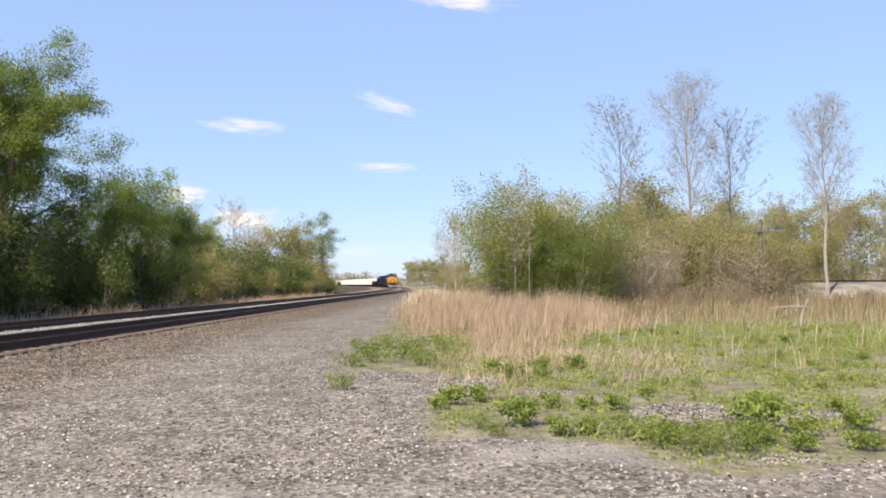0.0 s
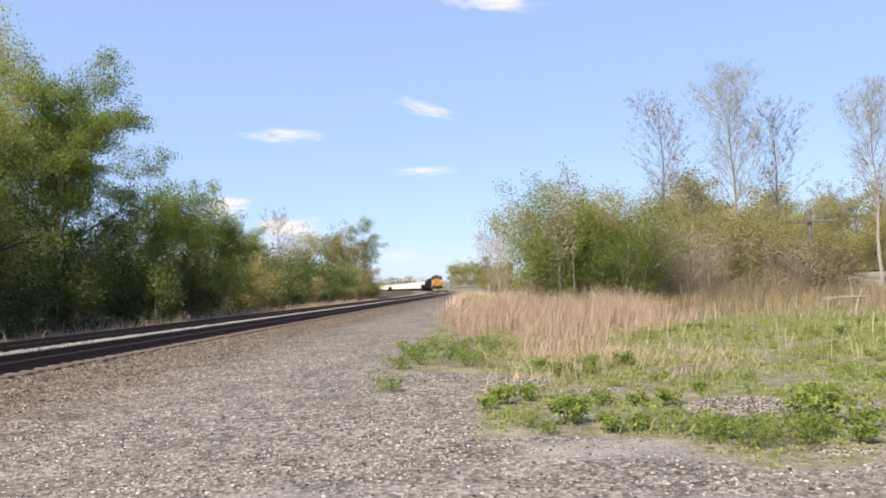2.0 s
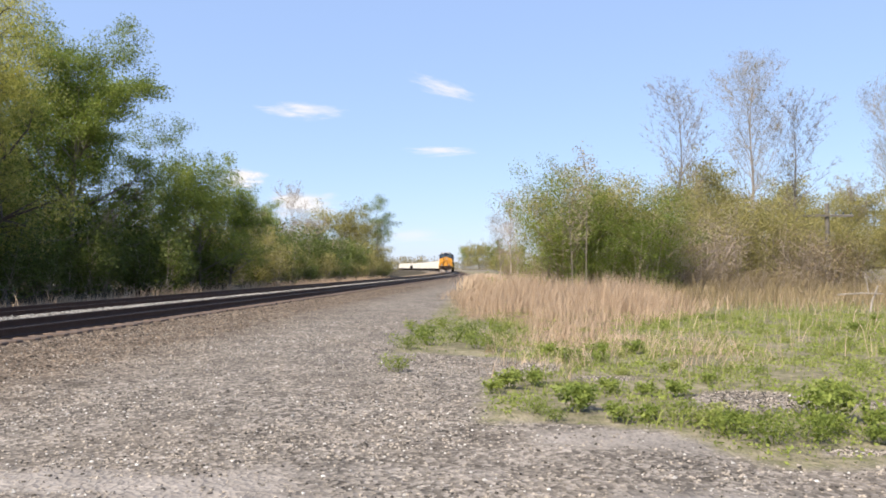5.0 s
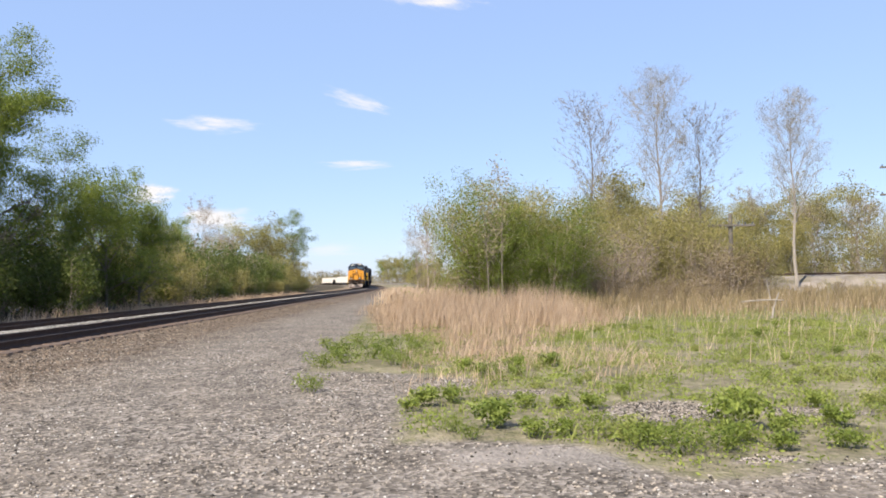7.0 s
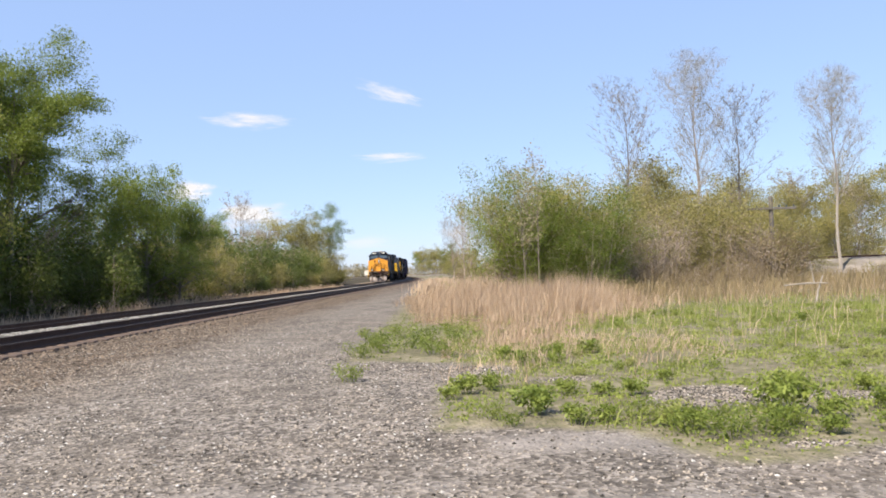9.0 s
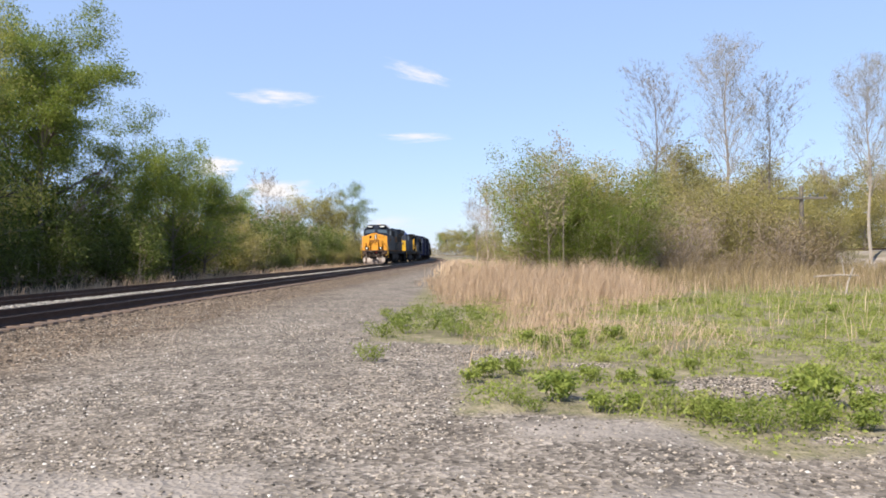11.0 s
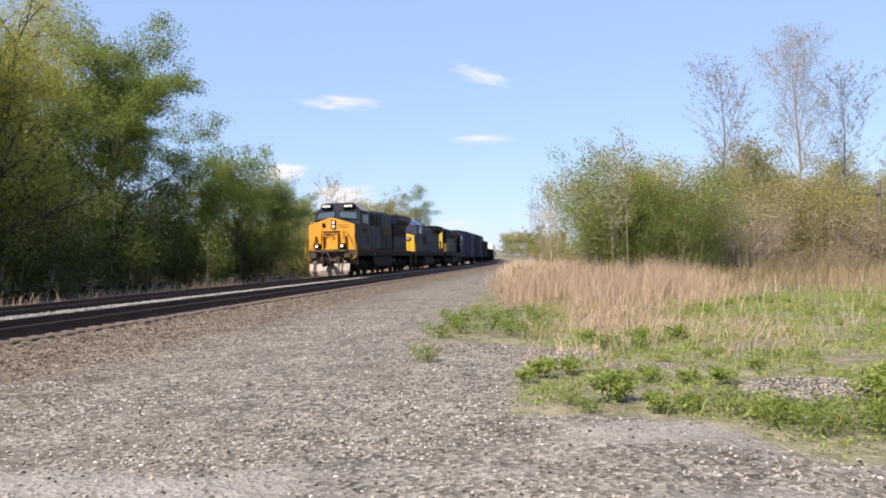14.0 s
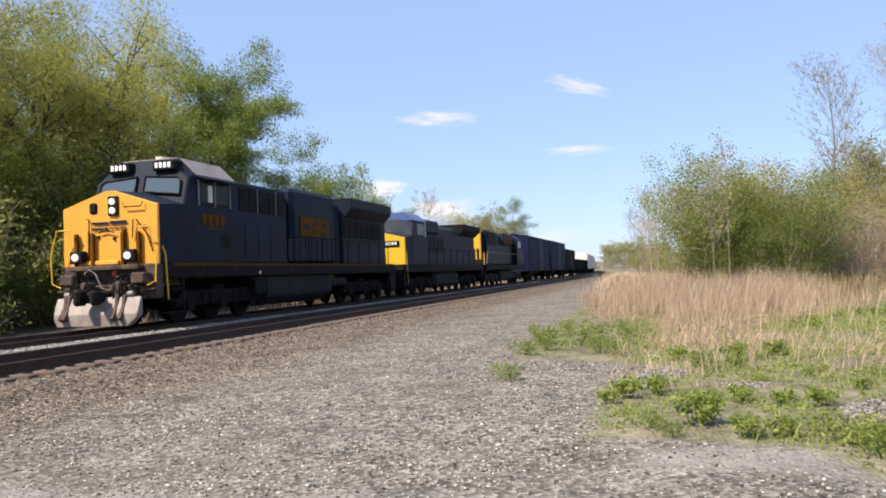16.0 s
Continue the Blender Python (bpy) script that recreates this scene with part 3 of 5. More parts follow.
    for path in ([(-0.62, -9.93, 2.35), (-0.62, -9.93, 3.02), (-0.70, -9.93, 3.02)], [(0.45, -9.93, 3.42), (0.52, -9.96, 3.30), (1.05, -9.96, 3.30), (1.10, -9.93, 3.42)],
                 [(0.75, -9.93, 2.45), (0.80, -9.96, 2.95)], [(-0.3, -9.93, 2.62), (-0.1, -9.96, 2.7), (0.2, -9.96, 2.62)]):
        part("nose_grab_iron", rod(path, 0.018, 5), M_BLACK, t)
    for x, w in ((-0.46, 0.07), (-0.34, 0.05), (-0.22, 0.07), (-0.08, 0.07), (0.08, 0.05), (0.22, 0.08), (0.38, 0.07), (0.50, 0.06)):
        part("emblem_bar", box(x - w, x + w, -9.915, -9.9, 2.86, 2.92 + 0.02 * (x > 0), 0), M_NAVY, t)
        part("emblem_bar", box(x - w * 0.8, x + w * 0.8, -9.915, -9.9, 2.70 + 0.03 * (x > 0), 2.77, 0), M_NAVY, t)
    part("nose_door_frame", box(-0.70, -0.66, -9.9, -9.86, 1.78, 2.7, 0.005), M_DULLGOLD, t)
    part("brake_wheel_post", box(0.42, 0.52, -9.96, -9.84, 1.78, 2.7, 0.01), M_DULLGOLD, t)
    for x, z in ((-0.35, 2.52), (0.15, 2.45), (0.95, 2.2), (1.12, 2.75)):
        part("latch", box(x - 0.04, x + 0.04, -9.92, -9.86, z - 0.035, z + 0.035, 0.01), M_BLACK, t)
    part("nose_hand_hold", rod([(0.85, -9.9, 2.95), (1.2, -9.93, 2.55), (1.38, -9.93, 2.05)], 0.02, 5), M_BLACK, t)
    part("side_grille", box(1.515, 1.53, -6.6, -6.1, 2.2, 2.6, 0.0), M_BLACK, t)
    part("nose_lower_band", box(-1.0, 0.3, -9.96, -9.86, 1.74, 1.86, 0.02), M_YELLOW, t)
    for s, x in ((-1, -0.93), (1, 0.72)):
        part("ditch_light_box", box(x - 0.2, x + 0.2, -10.12, -9.85, 1.80, 2.14, 0.03), M_BLACK, t)
        part("ditch_light", drum(x, -10.14, 1.97, 0.1, 0.05, 16, "y"), M_LAMP, t, "lit round ditch lamp")
    for x in (-1.02, -0.50, 0.46, 0.95):
        part("nose_post", box(x - 0.05, x + 0.05, -10.0, -9.9, 1.7, 2.62, 0.01), M_DULLGOLD, t, "rusty gold front railing post")
    # front end: pilot sheet, hoses, coupler, plow
    part("pilot_plate", box(-1.5, 1.5, -9.95, -9.65, 0.78, 1.72, 0.03), M_PILOT, t)
    part("anticlimber", box(-1.1, 1.1, -10.22, -9.9, 1.58, 1.72, 0.03), M_PILOT, t)
    bm = box(-0.22, 0.22, -10.75, -9.8, 0.72, 1.02, 0.06)
    box(-0.34, -0.12, -11.05, -10.65, 0.66, 1.1, 0.07, bm)
    box(0.14, 0.3, -10.98, -10.65, 0.68, 1.06, 0.05, bm)
    part("coupler", bm, M_BLACK, t)
    for s in (-1, 1):
        bm = bmesh.new()
        for k in range(3):
            x = s * (0.42 + 0.17 * k)
            rod([(x, -9.98, 1.42), (x + s * 0.02, -10.28, 1.36), (x + s * 0.05, -10.42, 1.05), (x + s * 0.03, -10.38, 0.62 + 0.06 * k), (x, -10.42, 0.45 + 0.08 * k)], 0.028, 6, bm)
        part("brake_hose", bm, M_BLACK, t, "hanging air brake hoses")
        part("hose_bracket", box(s * 1.12 - 0.22, s * 1.12 + 0.22, -10.3, -9.9, 1.2, 1.5, 0.04), M_PILOT, t)
        part("hose_rack", prism([(-10.32, 1.16), (-9.95, 1.3), (-9.95, 0.85), (-10.2, 0.8)], s * 0.86 - 0.03, s * 0.86 + 0.03, 0.01, None, "x"), M_PILOT, t)
        part("pocket_casting", box(s * 0.52 - 0.12, s * 0.52 + 0.12, -10.35, -9.92, 0.82, 1.28, 0.05), M_PILOT, t)
        part("gladhand", drum(s * 0.98, -10.38, 0.95, 0.07, 0.16, 8, "x"), M_CABLE, t)
        part("step_plate", box(s * 1.32 - 0.2, s * 1.32 + 0.2, -10.15, -9.9, 1.02, 1.08, 0.01), M_PILOT, t)
    bm = rod([(-0.62, -10.0, 1.30), (-0.55, -10.25, 1.52), (-0.35, -10.3, 1.62), (-0.15, -10.3, 1.48), (0.0, -10.28, 1.12), (0.25, -10.28, 1.05), (0.45, -10.22, 1.4), (0.5, -10.0, 1.5)], 0.02, 6)
    part("jumper_cable", bm, M_CABLE, t, "pale looped jumper cable")
    part("marker_light", box(0.15, 0.29, -10.06, -9.95, 1.42, 1.60, 0.03), M_RED, t, "small red marker lens")
    bm = bmesh.new()
    rod([(-1.3, -10.1, 1.18), (1.35, -10.1, 1.12)], 0.03, 6, bm)
    rod([(-1.0, -10.2, 1.0), (-0.4, -10.35, 0.92)], 0.04, 6, bm)
    part("uncoupling_lever", bm, M_PILOT, t)
    plow = loft([(-10.58, [(-1.28, 0.30), (-1.18, 0.10), (1.0, 0.10), (1.28, 0.34), (1.28, 0.42), (-1.28, 0.42)]),
                 (-10.50, [(-1.30, 0.28), (-1.2, 0.10), (1.02, 0.10), (1.30, 0.34), (1.30, 0.62), (-1.30, 0.62)]),
                 (-10.40, [(-1.30, 0.28), (-1.2, 0.12), (1.02, 0.12), (1.30, 0.36), (1.30, 0.86), (-1.30, 0.86)]),
                 (-10.34, [(-1.30, 0.30), (-1.2, 0.14), (1.02, 0.14), (1.30, 0.38), (1.30, 0.86), (-1.30, 0.86)])], 0.01)
    part("snow_plow", plow, M_PLOW, t, "scuffed white snow plow")
    for x in (-1.0, -0.9, 0.60, 0.82):
        part("plow_bracket", prism([(-10.72, 0.3), (-10.6, 0.24), (-10.45, 0.9), (-10.32, 1.0), (-10.3, 0.9), (-10.5, 0.6)], x - 0.05, x + 0.05, 0.01, None, "x"), M_PILOT, t)
    # front handrails, bowed out at both corners
    for s in (-1, 1):
        bm = rod([(s * 1.05, -10.15, 2.72), (s * 1.45, -10.2, 2.72), (s * 1.58, -10.2, 2.3), (s * 1.66, -10.2, 1.9), (s * 1.62, -10.2, 1.25), (s * 1.35, -10.2, 1.15)], 0.021, 6)
        part("corner_handrail", bm, M_LEMON, t, "yellow bowed handrail")
        part("step_handrail", rod([(s * 1.54, -9.75, 2.2), (s * 1.60, -9.7, 2.0), (s * 1.60, -9.6, 0.75)], 0.02, 6), M_LEMON, t, "yellow step handrail")
    # hoods behind the cab
    part("blower_hood", box(-1.46, 1.46, -5.5, -1.9, 1.72, 4.38, 0.06), M_NAVY, t)
    for s in (-1, 1):
        for k in range(5):
            yy = -5.1 + 0.68 * k
            lv = part("louver", box(s * 1.465 - 0.03, s * 1.465 + 0.03, yy - 0.25, yy + 0.25, 3.45, 4.2, 0.02), M_BLACK, t)
            part("louver_trim", box(s * 1.50 - 0.01, s * 1.50 + 0.01, yy + 0.27, yy + 0.30, 3.4, 4.25, 0.005), M_CABLE if k % 2 else M_GREYBLUE, lv)
    for s in (-1, 1):
        for yy in (-4.6, -3.7, -2.8):
            part("access_door", box(s * 1.462 - 0.012, s * 1.462 + 0.012, yy - 0.40, yy + 0.40, 1.85, 3.1, 0.01), M_NAVY, t)
        part("corner_step", box(s * 1.44 - 0.1, s * 1.44 + 0.1, 9.5, 10.2, 0.4, 1.3, 0.02), M_BLACK, t)
        part("equipment_box", box(s * 1.35 - 0.12, s * 1.35 + 0.12, -4.4, -3.6, 0.7, 1.3, 0.03), M_BLACK, t)
        part("reflector", box(s * 1.53 - 0.006, s * 1.53 + 0.006, -4.2, -4.12, 1.4, 1.48, 0), M_BOARD, t, "small white reflector")
        for k in range(7):
            yy = 4.7 + 0.72 * k
            part("radiator_louver", box(s * 1.16 - 0.02, s * 1.16 + 0.02, yy - 0.3, yy + 0.3, 2.9, 3.7, 0.01), M_BLACK, t)
    part("engine_hood", loft([(-1.9, [(-1.0, 1.72), (1.0, 1.72), (1.0, 4.2), (0.75, 4.5), (-0.75, 4.5), (-1.0, 4.2)]), (4.3, [(-1.0, 1.72), (1.0, 1.72), (1.0, 4.2), (0.75, 4.5), (-0.75, 4.5), (-1.0, 4.2)])], 0.03), M_NAVY, t)
    part("exhaust_hump", box(-1.25, 1.25, -0.9, 3.2, 1.74, 4.62, 0.16), M_NAVY, t)
    part("exhaust_stack", box(-0.35, 0.35, 0.6, 1.5, 4.6, 4.78, 0.03), M_BLACK, t)
    for s in (-1, 1):
        panel = part("emblem_panel", box(s * 1.26 - 0.012, s * 1.26 + 0.012, -0.35, 2.75, 2.8, 3.58, 0), M_NAVY, t)
        part("emblem_field", box(s * 1.28 - 0.006, s * 1.28 + 0.006, -0.3, 2.5, 2.82, 3.56, 0), M_DULLGOLD, panel, "dull gold emblem field")
        for yy, zz, hh in ((0.25, 3.08, 0.2), (1.0, 3.0, 0.09), (1.15, 3.3, 0.09), (2.0, 3.24, 0.18), (2.0, 2.86, 0.14)):
            part("emblem_bar", box(s * 1.29 - 0.006, s * 1.29 + 0.006, yy - 0.24, yy + 0.24, zz, zz + hh, 0), M_NAVY, panel)
        for k in range(4):
            yy = -7.55 + 0.34 * k
            part("number_bar", box(s * 1.528 - 0.006, s * 1.528 + 0.006, yy - 0.12, yy + 0.12, 2.86, 3.2, 0), M_DULLGOLD, t, "dull gold number bar")
        part("stripe", box(s * 1.528 - 0.006, s * 1.528 + 0.006, -7.4, -6.5, 2.76, 2.80, 0), M_DULLGOLD, t)
        for k in range(12):
            yy = -1.7 + k * 0.52
            x, top = (1.25, 2.68) if -1.2 < yy < 3.4 else (1.0, 3.1)
            part("hood_door", box(s * x - 0.02, s * x + 0.02, yy - 0.22, yy + 0.22, 1.85, top, 0.015), M_NAVY, t)
        for k in range(9):
            yy = -1.4 + k * 1.35
            part("handrail_post", rod([(s * 1.48, yy, 1.72), (s * 1.48, yy, 2.75)], 0.02, 5), M_BLACK, t)
        part("side_handrail", rod([(s * 1.48, -1.8, 2.75), (s * 1.48, 9.9, 2.75)], 0.022, 6), M_BLACK, t)
    part("radiator_cab", box(-1.15, 1.15, 4.3, 10.0, 1.72, 3.95, 0.05), M_NAVY, t)
    part("radiator_wing", loft([(4.5, [(-1.15, 3.75), (1.15, 3.75), (1.54, 4.2), (1.54, 4.62), (-1.54, 4.62), (-1.54, 4.2)]), (9.9, [(-1.15, 3.75), (1.15, 3.75), (1.54, 4.2), (1.54, 4.62), (-1.54, 4.62), (-1.54, 4.2)])], 0.03), M_NAVY, t, "flared radiator housing")
    part("radiator_top", box(-1.4, 1.4, 4.8, 9.6, 4.615, 4.66, 0.01), M_TANK, t)
    part("rear_plate", box(-1.5, 1.5, 10.0, 10.35, 0.8, 1.72, 0.03), M_BLACK, t)
    part("rear_coupler", box(-0.2, 0.2, 10.3, 11.1, 0.72, 1.02, 0.05), M_BLACK, t)
    return t, sets


def second_locomotive():
    t = thing("locomotive", "grey-blue diesel locomotive with a bright yellow nose", "locomotive", "coupled engines")
    W = 1.5
    part("frame_sill", box(-W, W, -9.6, 9.8, 1.3, 1.72, 0.03), M_BLACK, t)
    part("fuel_tank", box(-1.38, 1.38, -3.3, 2.6, 0.35, 1.3, 0.2), M_TANK, t)
    truck(t, -6.0), truck(t, 6.0)
    part("nose", loft([(-9.3, [(-1.42, 1.72), (1.42, 1.72), (1.42, 3.15), (0.2, 3.45), (-0.2, 3.45), (-1.42, 3.15)]), (-9.2, [(-1.43, 1.72), (1.43, 1.72), (1.43, 3.16), (0.2, 3.46), (-0.2, 3.46), (-1.43, 3.16)])], 0.015), M_LEMON, t, "bright yellow nose")
    part("nose_hood", loft([(-9.21, [(-1.425, 1.72), (1.425, 1.72), (1.425, 3.155), (0.2, 3.455), (-0.2, 3.455), (-1.425, 3.155)]), (-7.9, [(-1.5, 1.72), (1.5, 1.72), (1.5, 3.35), (0.2, 3.55), (-0.2, 3.55), (-1.5, 3.35)])], 0.02), M_GREYBLUE, t)
    part("nose_window", box(-0.75, -0.4, -9.37, -9.28, 2.75, 3.1, 0.04), M_BLACK, t)
    part("number_board", box(0.25, 1.1, -9.37, -9.28, 2.72, 3.0, 0.02), M_BLACK, t)
    bm = bmesh.new()
    for k in range(4):
        box(0.37 + 0.17 * k, 0.47 + 0.17 * k, -9.385, -9.365, 2.79, 2.93, 0, bm)
    part("number_bars", bm, M_BOARD, t)
    bm = bmesh.new()
    for x in (-1.0, -0.45, 0.1):
        box(x - 0.06, x + 0.06, -9.55, -9.45, 1.7, 2.6, 0.01, bm)
    part("nose_post", bm, M_BLACK, t)
    part("pilot_plate", box(-1.45, 1.45, -9.7, -9.4, 0.5, 1.72, 0.03), M_BLACK, t)
    part("coupler", box(-0.2, 0.2, -10.7, -9.6, 0.72, 1.02, 0.05), M_BLACK, t)
    part("cab", loft([(-8.2, [(-W, 1.72), (W, 1.72), (W, 3.3), (0.5, 3.5), (-0.5, 3.5), (-W, 3.3)]), (-7.7, [(-W, 1.72), (W, 1.72), (W, 4.15), (0.9, 4.55), (-0.9, 4.55), (-W, 4.15)]), (-5.3, [(-W, 1.72), (W, 1.72), (W, 4.15), (0.9, 4.55), (-0.9, 4.55), (-W, 4.15)])], 0.04), M_GREYBLUE, t)
    part("cab_roof", loft([(-7.85, [(-W - 0.03, 4.14), (W + 0.03, 4.14), (0.95, 4.62), (-0.95, 4.62)]), (-5.2, [(-W - 0.03, 4.14), (W + 0.03, 4.14), (0.95, 4.62), (-0.95, 4.62)])], 0.02), M_BLUE, t, "faded bright blue cab roof")
    for s in (-1, 1):
        c = [(s * 0.1, -8.12, 3.58), (s * 1.35, -8.10, 3.42), (s * 1.3, -7.80, 4.02), (s * 0.1, -7.80, 4.08)]
        part("windshield", slab([(x, y - 0.06, z) for x, y, z in (c if s < 0 else c[::-1])], 0.03), M_GLASS, t)
        part("side_window", box(s * W - 0.02, s * W + 0.02, -7.3, -5.9, 3.35, 4.0, 0.02), M_SIDEGLASS, t)
        part("window_post", box(s * 1.52 - 0.02, s * 1.52 + 0.02, -5.75, -5.65, 3.3, 4.1, 0.01), M_SILVER, t)
        part("step_handrail", rod([(s * 1.5, -9.3, 2.4), (s * 1.52, -9.2, 0.7)], 0.02, 6), M_LEMON, t)
        part("cab_door", box(s * 1.0 - 0.02, s * 1.0 + 0.02, -5.2, -4.4, 1.8, 3.5, 0.01), M_BLACK, t)
        for k in range(4):
            yy = -2.8 + k * 0.9
            part("emblem_bar", box(s * 1.02 - 0.006, s * 1.02 + 0.006, yy - 0.3, yy + 0.3, 2.5, 3.4, 0), M_TANK, t)
        for k in range(9):
            part("handrail_post", rod([(s * 1.45, -4.8 + 1.7 * k, 1.72), (s * 1.45, -4.8 + 1.7 * k, 2.7)], 0.02, 5), M_BLACK, t)
        part("side_handrail", rod([(s * 1.45, -5.2, 2.7), (s * 1.45, 9.3, 2.7)], 0.022, 6), M_BLACK, t)
    part("long_hood", loft([(-5.3, [(-1.0, 1.72), (1.0, 1.72), (1.0, 3.95), (0.7, 4.25), (-0.7, 4.25), (-1.0, 3.95)]), (9.2, [(-1.0, 1.72), (1.0, 1.72), (1.0, 3.95), (0.7, 4.25), (-0.7, 4.25), (-1.0, 3.95)])], 0.04), M_GREYBLUE, t)
    part("dynamic_brake", box(-1.2, 1.2, -4.8, -1.5, 3.6, 4.4, 0.1), M_GREYBLUE, t)
    part("radiator_wing", loft([(4.0, [(-1.0, 3.7), (1.0, 3.7), (1.5, 4.1), (1.5, 4.5), (-1.5, 4.5), (-1.5, 4.1)]), (9.2, [(-1.0, 3.7), (1.0, 3.7), (1.5, 4.1), (1.5, 4.5), (-1.5, 4.5), (-1.5, 4.1)])], 0.03), M_BLACK, t)
    part("rear_plate", box(-1.45, 1.45, 9.4, 9.8, 0.8, 1.72, 0.03), M_BLACK, t)
    return t


def third_locomotive():
    """Engine that runs long hood first."""
    t = thing("locomotive", "dark blue diesel locomotive running hood first, yellow end", "locomotive", "coupled engines")
    W = 1.5
    part("frame_sill", box(-W, W, -9.3, 9.3, 1.3, 1.72, 0.03), M_BLACK, t)
    part("fuel_tank", box(-1.35, 1.35, -2.8, 2.8, 0.35, 1.3, 0.2), M_TANK, t)
    truck(t, -5.8, mat=M_TANK), truck(t, 5.8, mat=M_TANK)
    part("hood_end", box(-1.05, 1.05, -8.95, -8.7, 1.72, 4.4, 0.05), M_LEMON, t, "yellow hood end")
    part("hood_shoulder", box(-1.04, 1.04, -8.72, -8.1, 1.72, 4.38, 0.05), M_NAVY, t)
    part("number_board", box(-0.5, 0.5, -9.0, -8.93, 3.9, 4.15, 0.02), M_BOARD, t)
    part("end_door", box(-0.35, 0.35, -9.0, -8.93, 1.9, 3.4, 0.02), M_BLACK, t)
    for x in (-0.8, -0.45, 0.5, 0.8):
        part("end_louver", box(x - 0.09, x + 0.09, -8.98, -8.93, 1.8, 3.0, 0.01), M_BLACK, t)
    part("anticlimber", box(-1.3, 1.3, -9.3, -8.9, 1.72, 2.15, 0.03), M_BLACK, t)
    part("radiator_hood", box(-1.35, 1.35, -8.1, -3.9, 1.72, 4.45, 0.1), M_NAVY, t)
    part("long_hood", box(-1.05, 1.05, -3.9, 5.2, 1.72, 4.3, 0.1), M_NAVY, t)
    part("dynamic_brake", box(-1.4, 1.4, -1.0, 3.0, 3.5, 4.5, 0.1), M_GREYBLUE, t)
    part("cab", loft([(4.8, [(-W, 1.72), (W, 1.72), (W, 4.1), (0.9, 4.5), (-0.9, 4.5), (-W, 4.1)]), (7.2, [(-W, 1.72), (W, 1.72), (W, 4.1), (0.9, 4.5), (-0.9, 4.5), (-W, 4.1)])], 0.04), M_NAVY, t)
    part("short_hood", box(-1.4, 1.4, 7.2, 9.0, 1.72, 3.3, 0.08), M_NAVY, t)
    for s in (-1, 1):
        part("radiator_grille", box(s * 1.36 - 0.02, s * 1.36 + 0.02, -7.8, -4.3, 3.3, 4.3, 0.01), M_BLACK, t)
        part("side_window", box(s * W - 0.02, s * W + 0.02, 5.2, 6.8, 3.3, 3.95, 0.02), M_SIDEGLASS, t)
        bm = bmesh.new()
        for x in (0.75, 1.05, 1.35):
            rod([(s * x, -9.25, 0.9), (s * x, -9.25, 2.7)], 0.035, 5, bm)
        part("end_handrail", bm, M_LEMON, t, "yellow end handrails")
        part("side_handrail", rod([(s * 1.46, -9.0, 1.75), (s * 1.46, -8.4, 2.7), (s * 1.46, 4.6, 2.7)], 0.025, 6), M_CABLE, t)
        for k in range(3):
            part("emblem_bar", box(s * 1.42 - 0.006, s * 1.42 + 0.006, -0.8 + 1.2 * k, 0.1 + 1.2 * k, 3.6, 4.2, 0), M_DULLGOLD, t)
    part("pilot_plate", box(-1.4, 1.4, -9.5, -9.2, 0.5, 1.72, 0.03), M_BLACK, t)
    return t


def freight_car(label, category, length, top, mat, kind="box", name="boxcar"):
    t = thing(name, label, category, "freight cars")
    h = length / 2 - 0.55
    part("underframe", box(-0.5, 0.5, -h - 0.3, h + 0.3, 0.75, 1.15, 0.03), M_BLACK, t)
    truck(t, -h + 1.9, 2, 1.75, M_SHADEGRIME), truck(t, h - 1.9, 2, 1.75, M_SHADEGRIME)
    if kind == "box":
        part("car_body", loft([(-h, [(-1.5, 1.05), (1.5, 1.05), (1.5, top - 0.25), (0.1, top), (-0.1, top), (-1.5, top - 0.25)]), (h, [(-1.5, 1.05), (1.5, 1.05), (1.5, top - 0.25), (0.1, top), (-0.1, top), (-1.5, top - 0.25)])], 0.03), mat, t)
        for s in (-1, 1):
            part("sliding_door", box(s * 1.53 - 0.03, s * 1.53 + 0.03, -1.5, 1.5, 1.2, top - 0.4, 0.02), mat, t)
            bm = bmesh.new()
            n = int(length / 1.2)
            for k in range(n):
                yy = -h + 0.4 + k * (2 * h - 0.8) / (n - 1)
                if abs(yy) > 1.7:
                    box(s * 1.515 - 0.025, s * 1.515 + 0.025, yy - 0.06, yy + 0.06, 1.1, top - 0.28, 0, bm)
            tagged(part("side_rib", bm, mat, t), kind="stuff")
    else:
        bm = bmesh.new()
        for s in (-1, 1):
            box(s * 1.45 - 0.05, s * 1.45 + 0.05, -h, h, 1.0, top, 0.02, bm)
            for k in range(10):
                yy = -h + 0.5 + k * (2 * h - 1) / 9
                box(s * 1.53 - 0.05, s * 1.53 + 0.05, yy - 0.08, yy + 0.08, 1.0, top - 0.05, 0.01, bm)
            box(-1.4, 1.4, s * h - 0.05, s * h + 0.05, 1.0, top, 0.02, bm)
        part("gondola_side", bm, mat, t)
        part("gondola_floor", box(-1.4, 1.4, -h, h, 1.0, 1.1, 0.01), M_SHADEGRIME, t)
    bm = bmesh.new()
    for s in (-1, 1):
        for k in range(6):
            rod([(s * 1.46, -h - 0.06, 1.2 + 0.4 * k), (s * 1.05, -h - 0.06, 1.2 + 0.4 * k)], 0.02, 4, bm)
    if kind == "box":
        part("end_ladder", bm, M_BLACK, t)
    else:
        bm.free()
    part("coupler", box(-0.18, 0.18, -length / 2, length / 2, 0.75, 1.0, 0.04), M_BLACK, t)
    return t


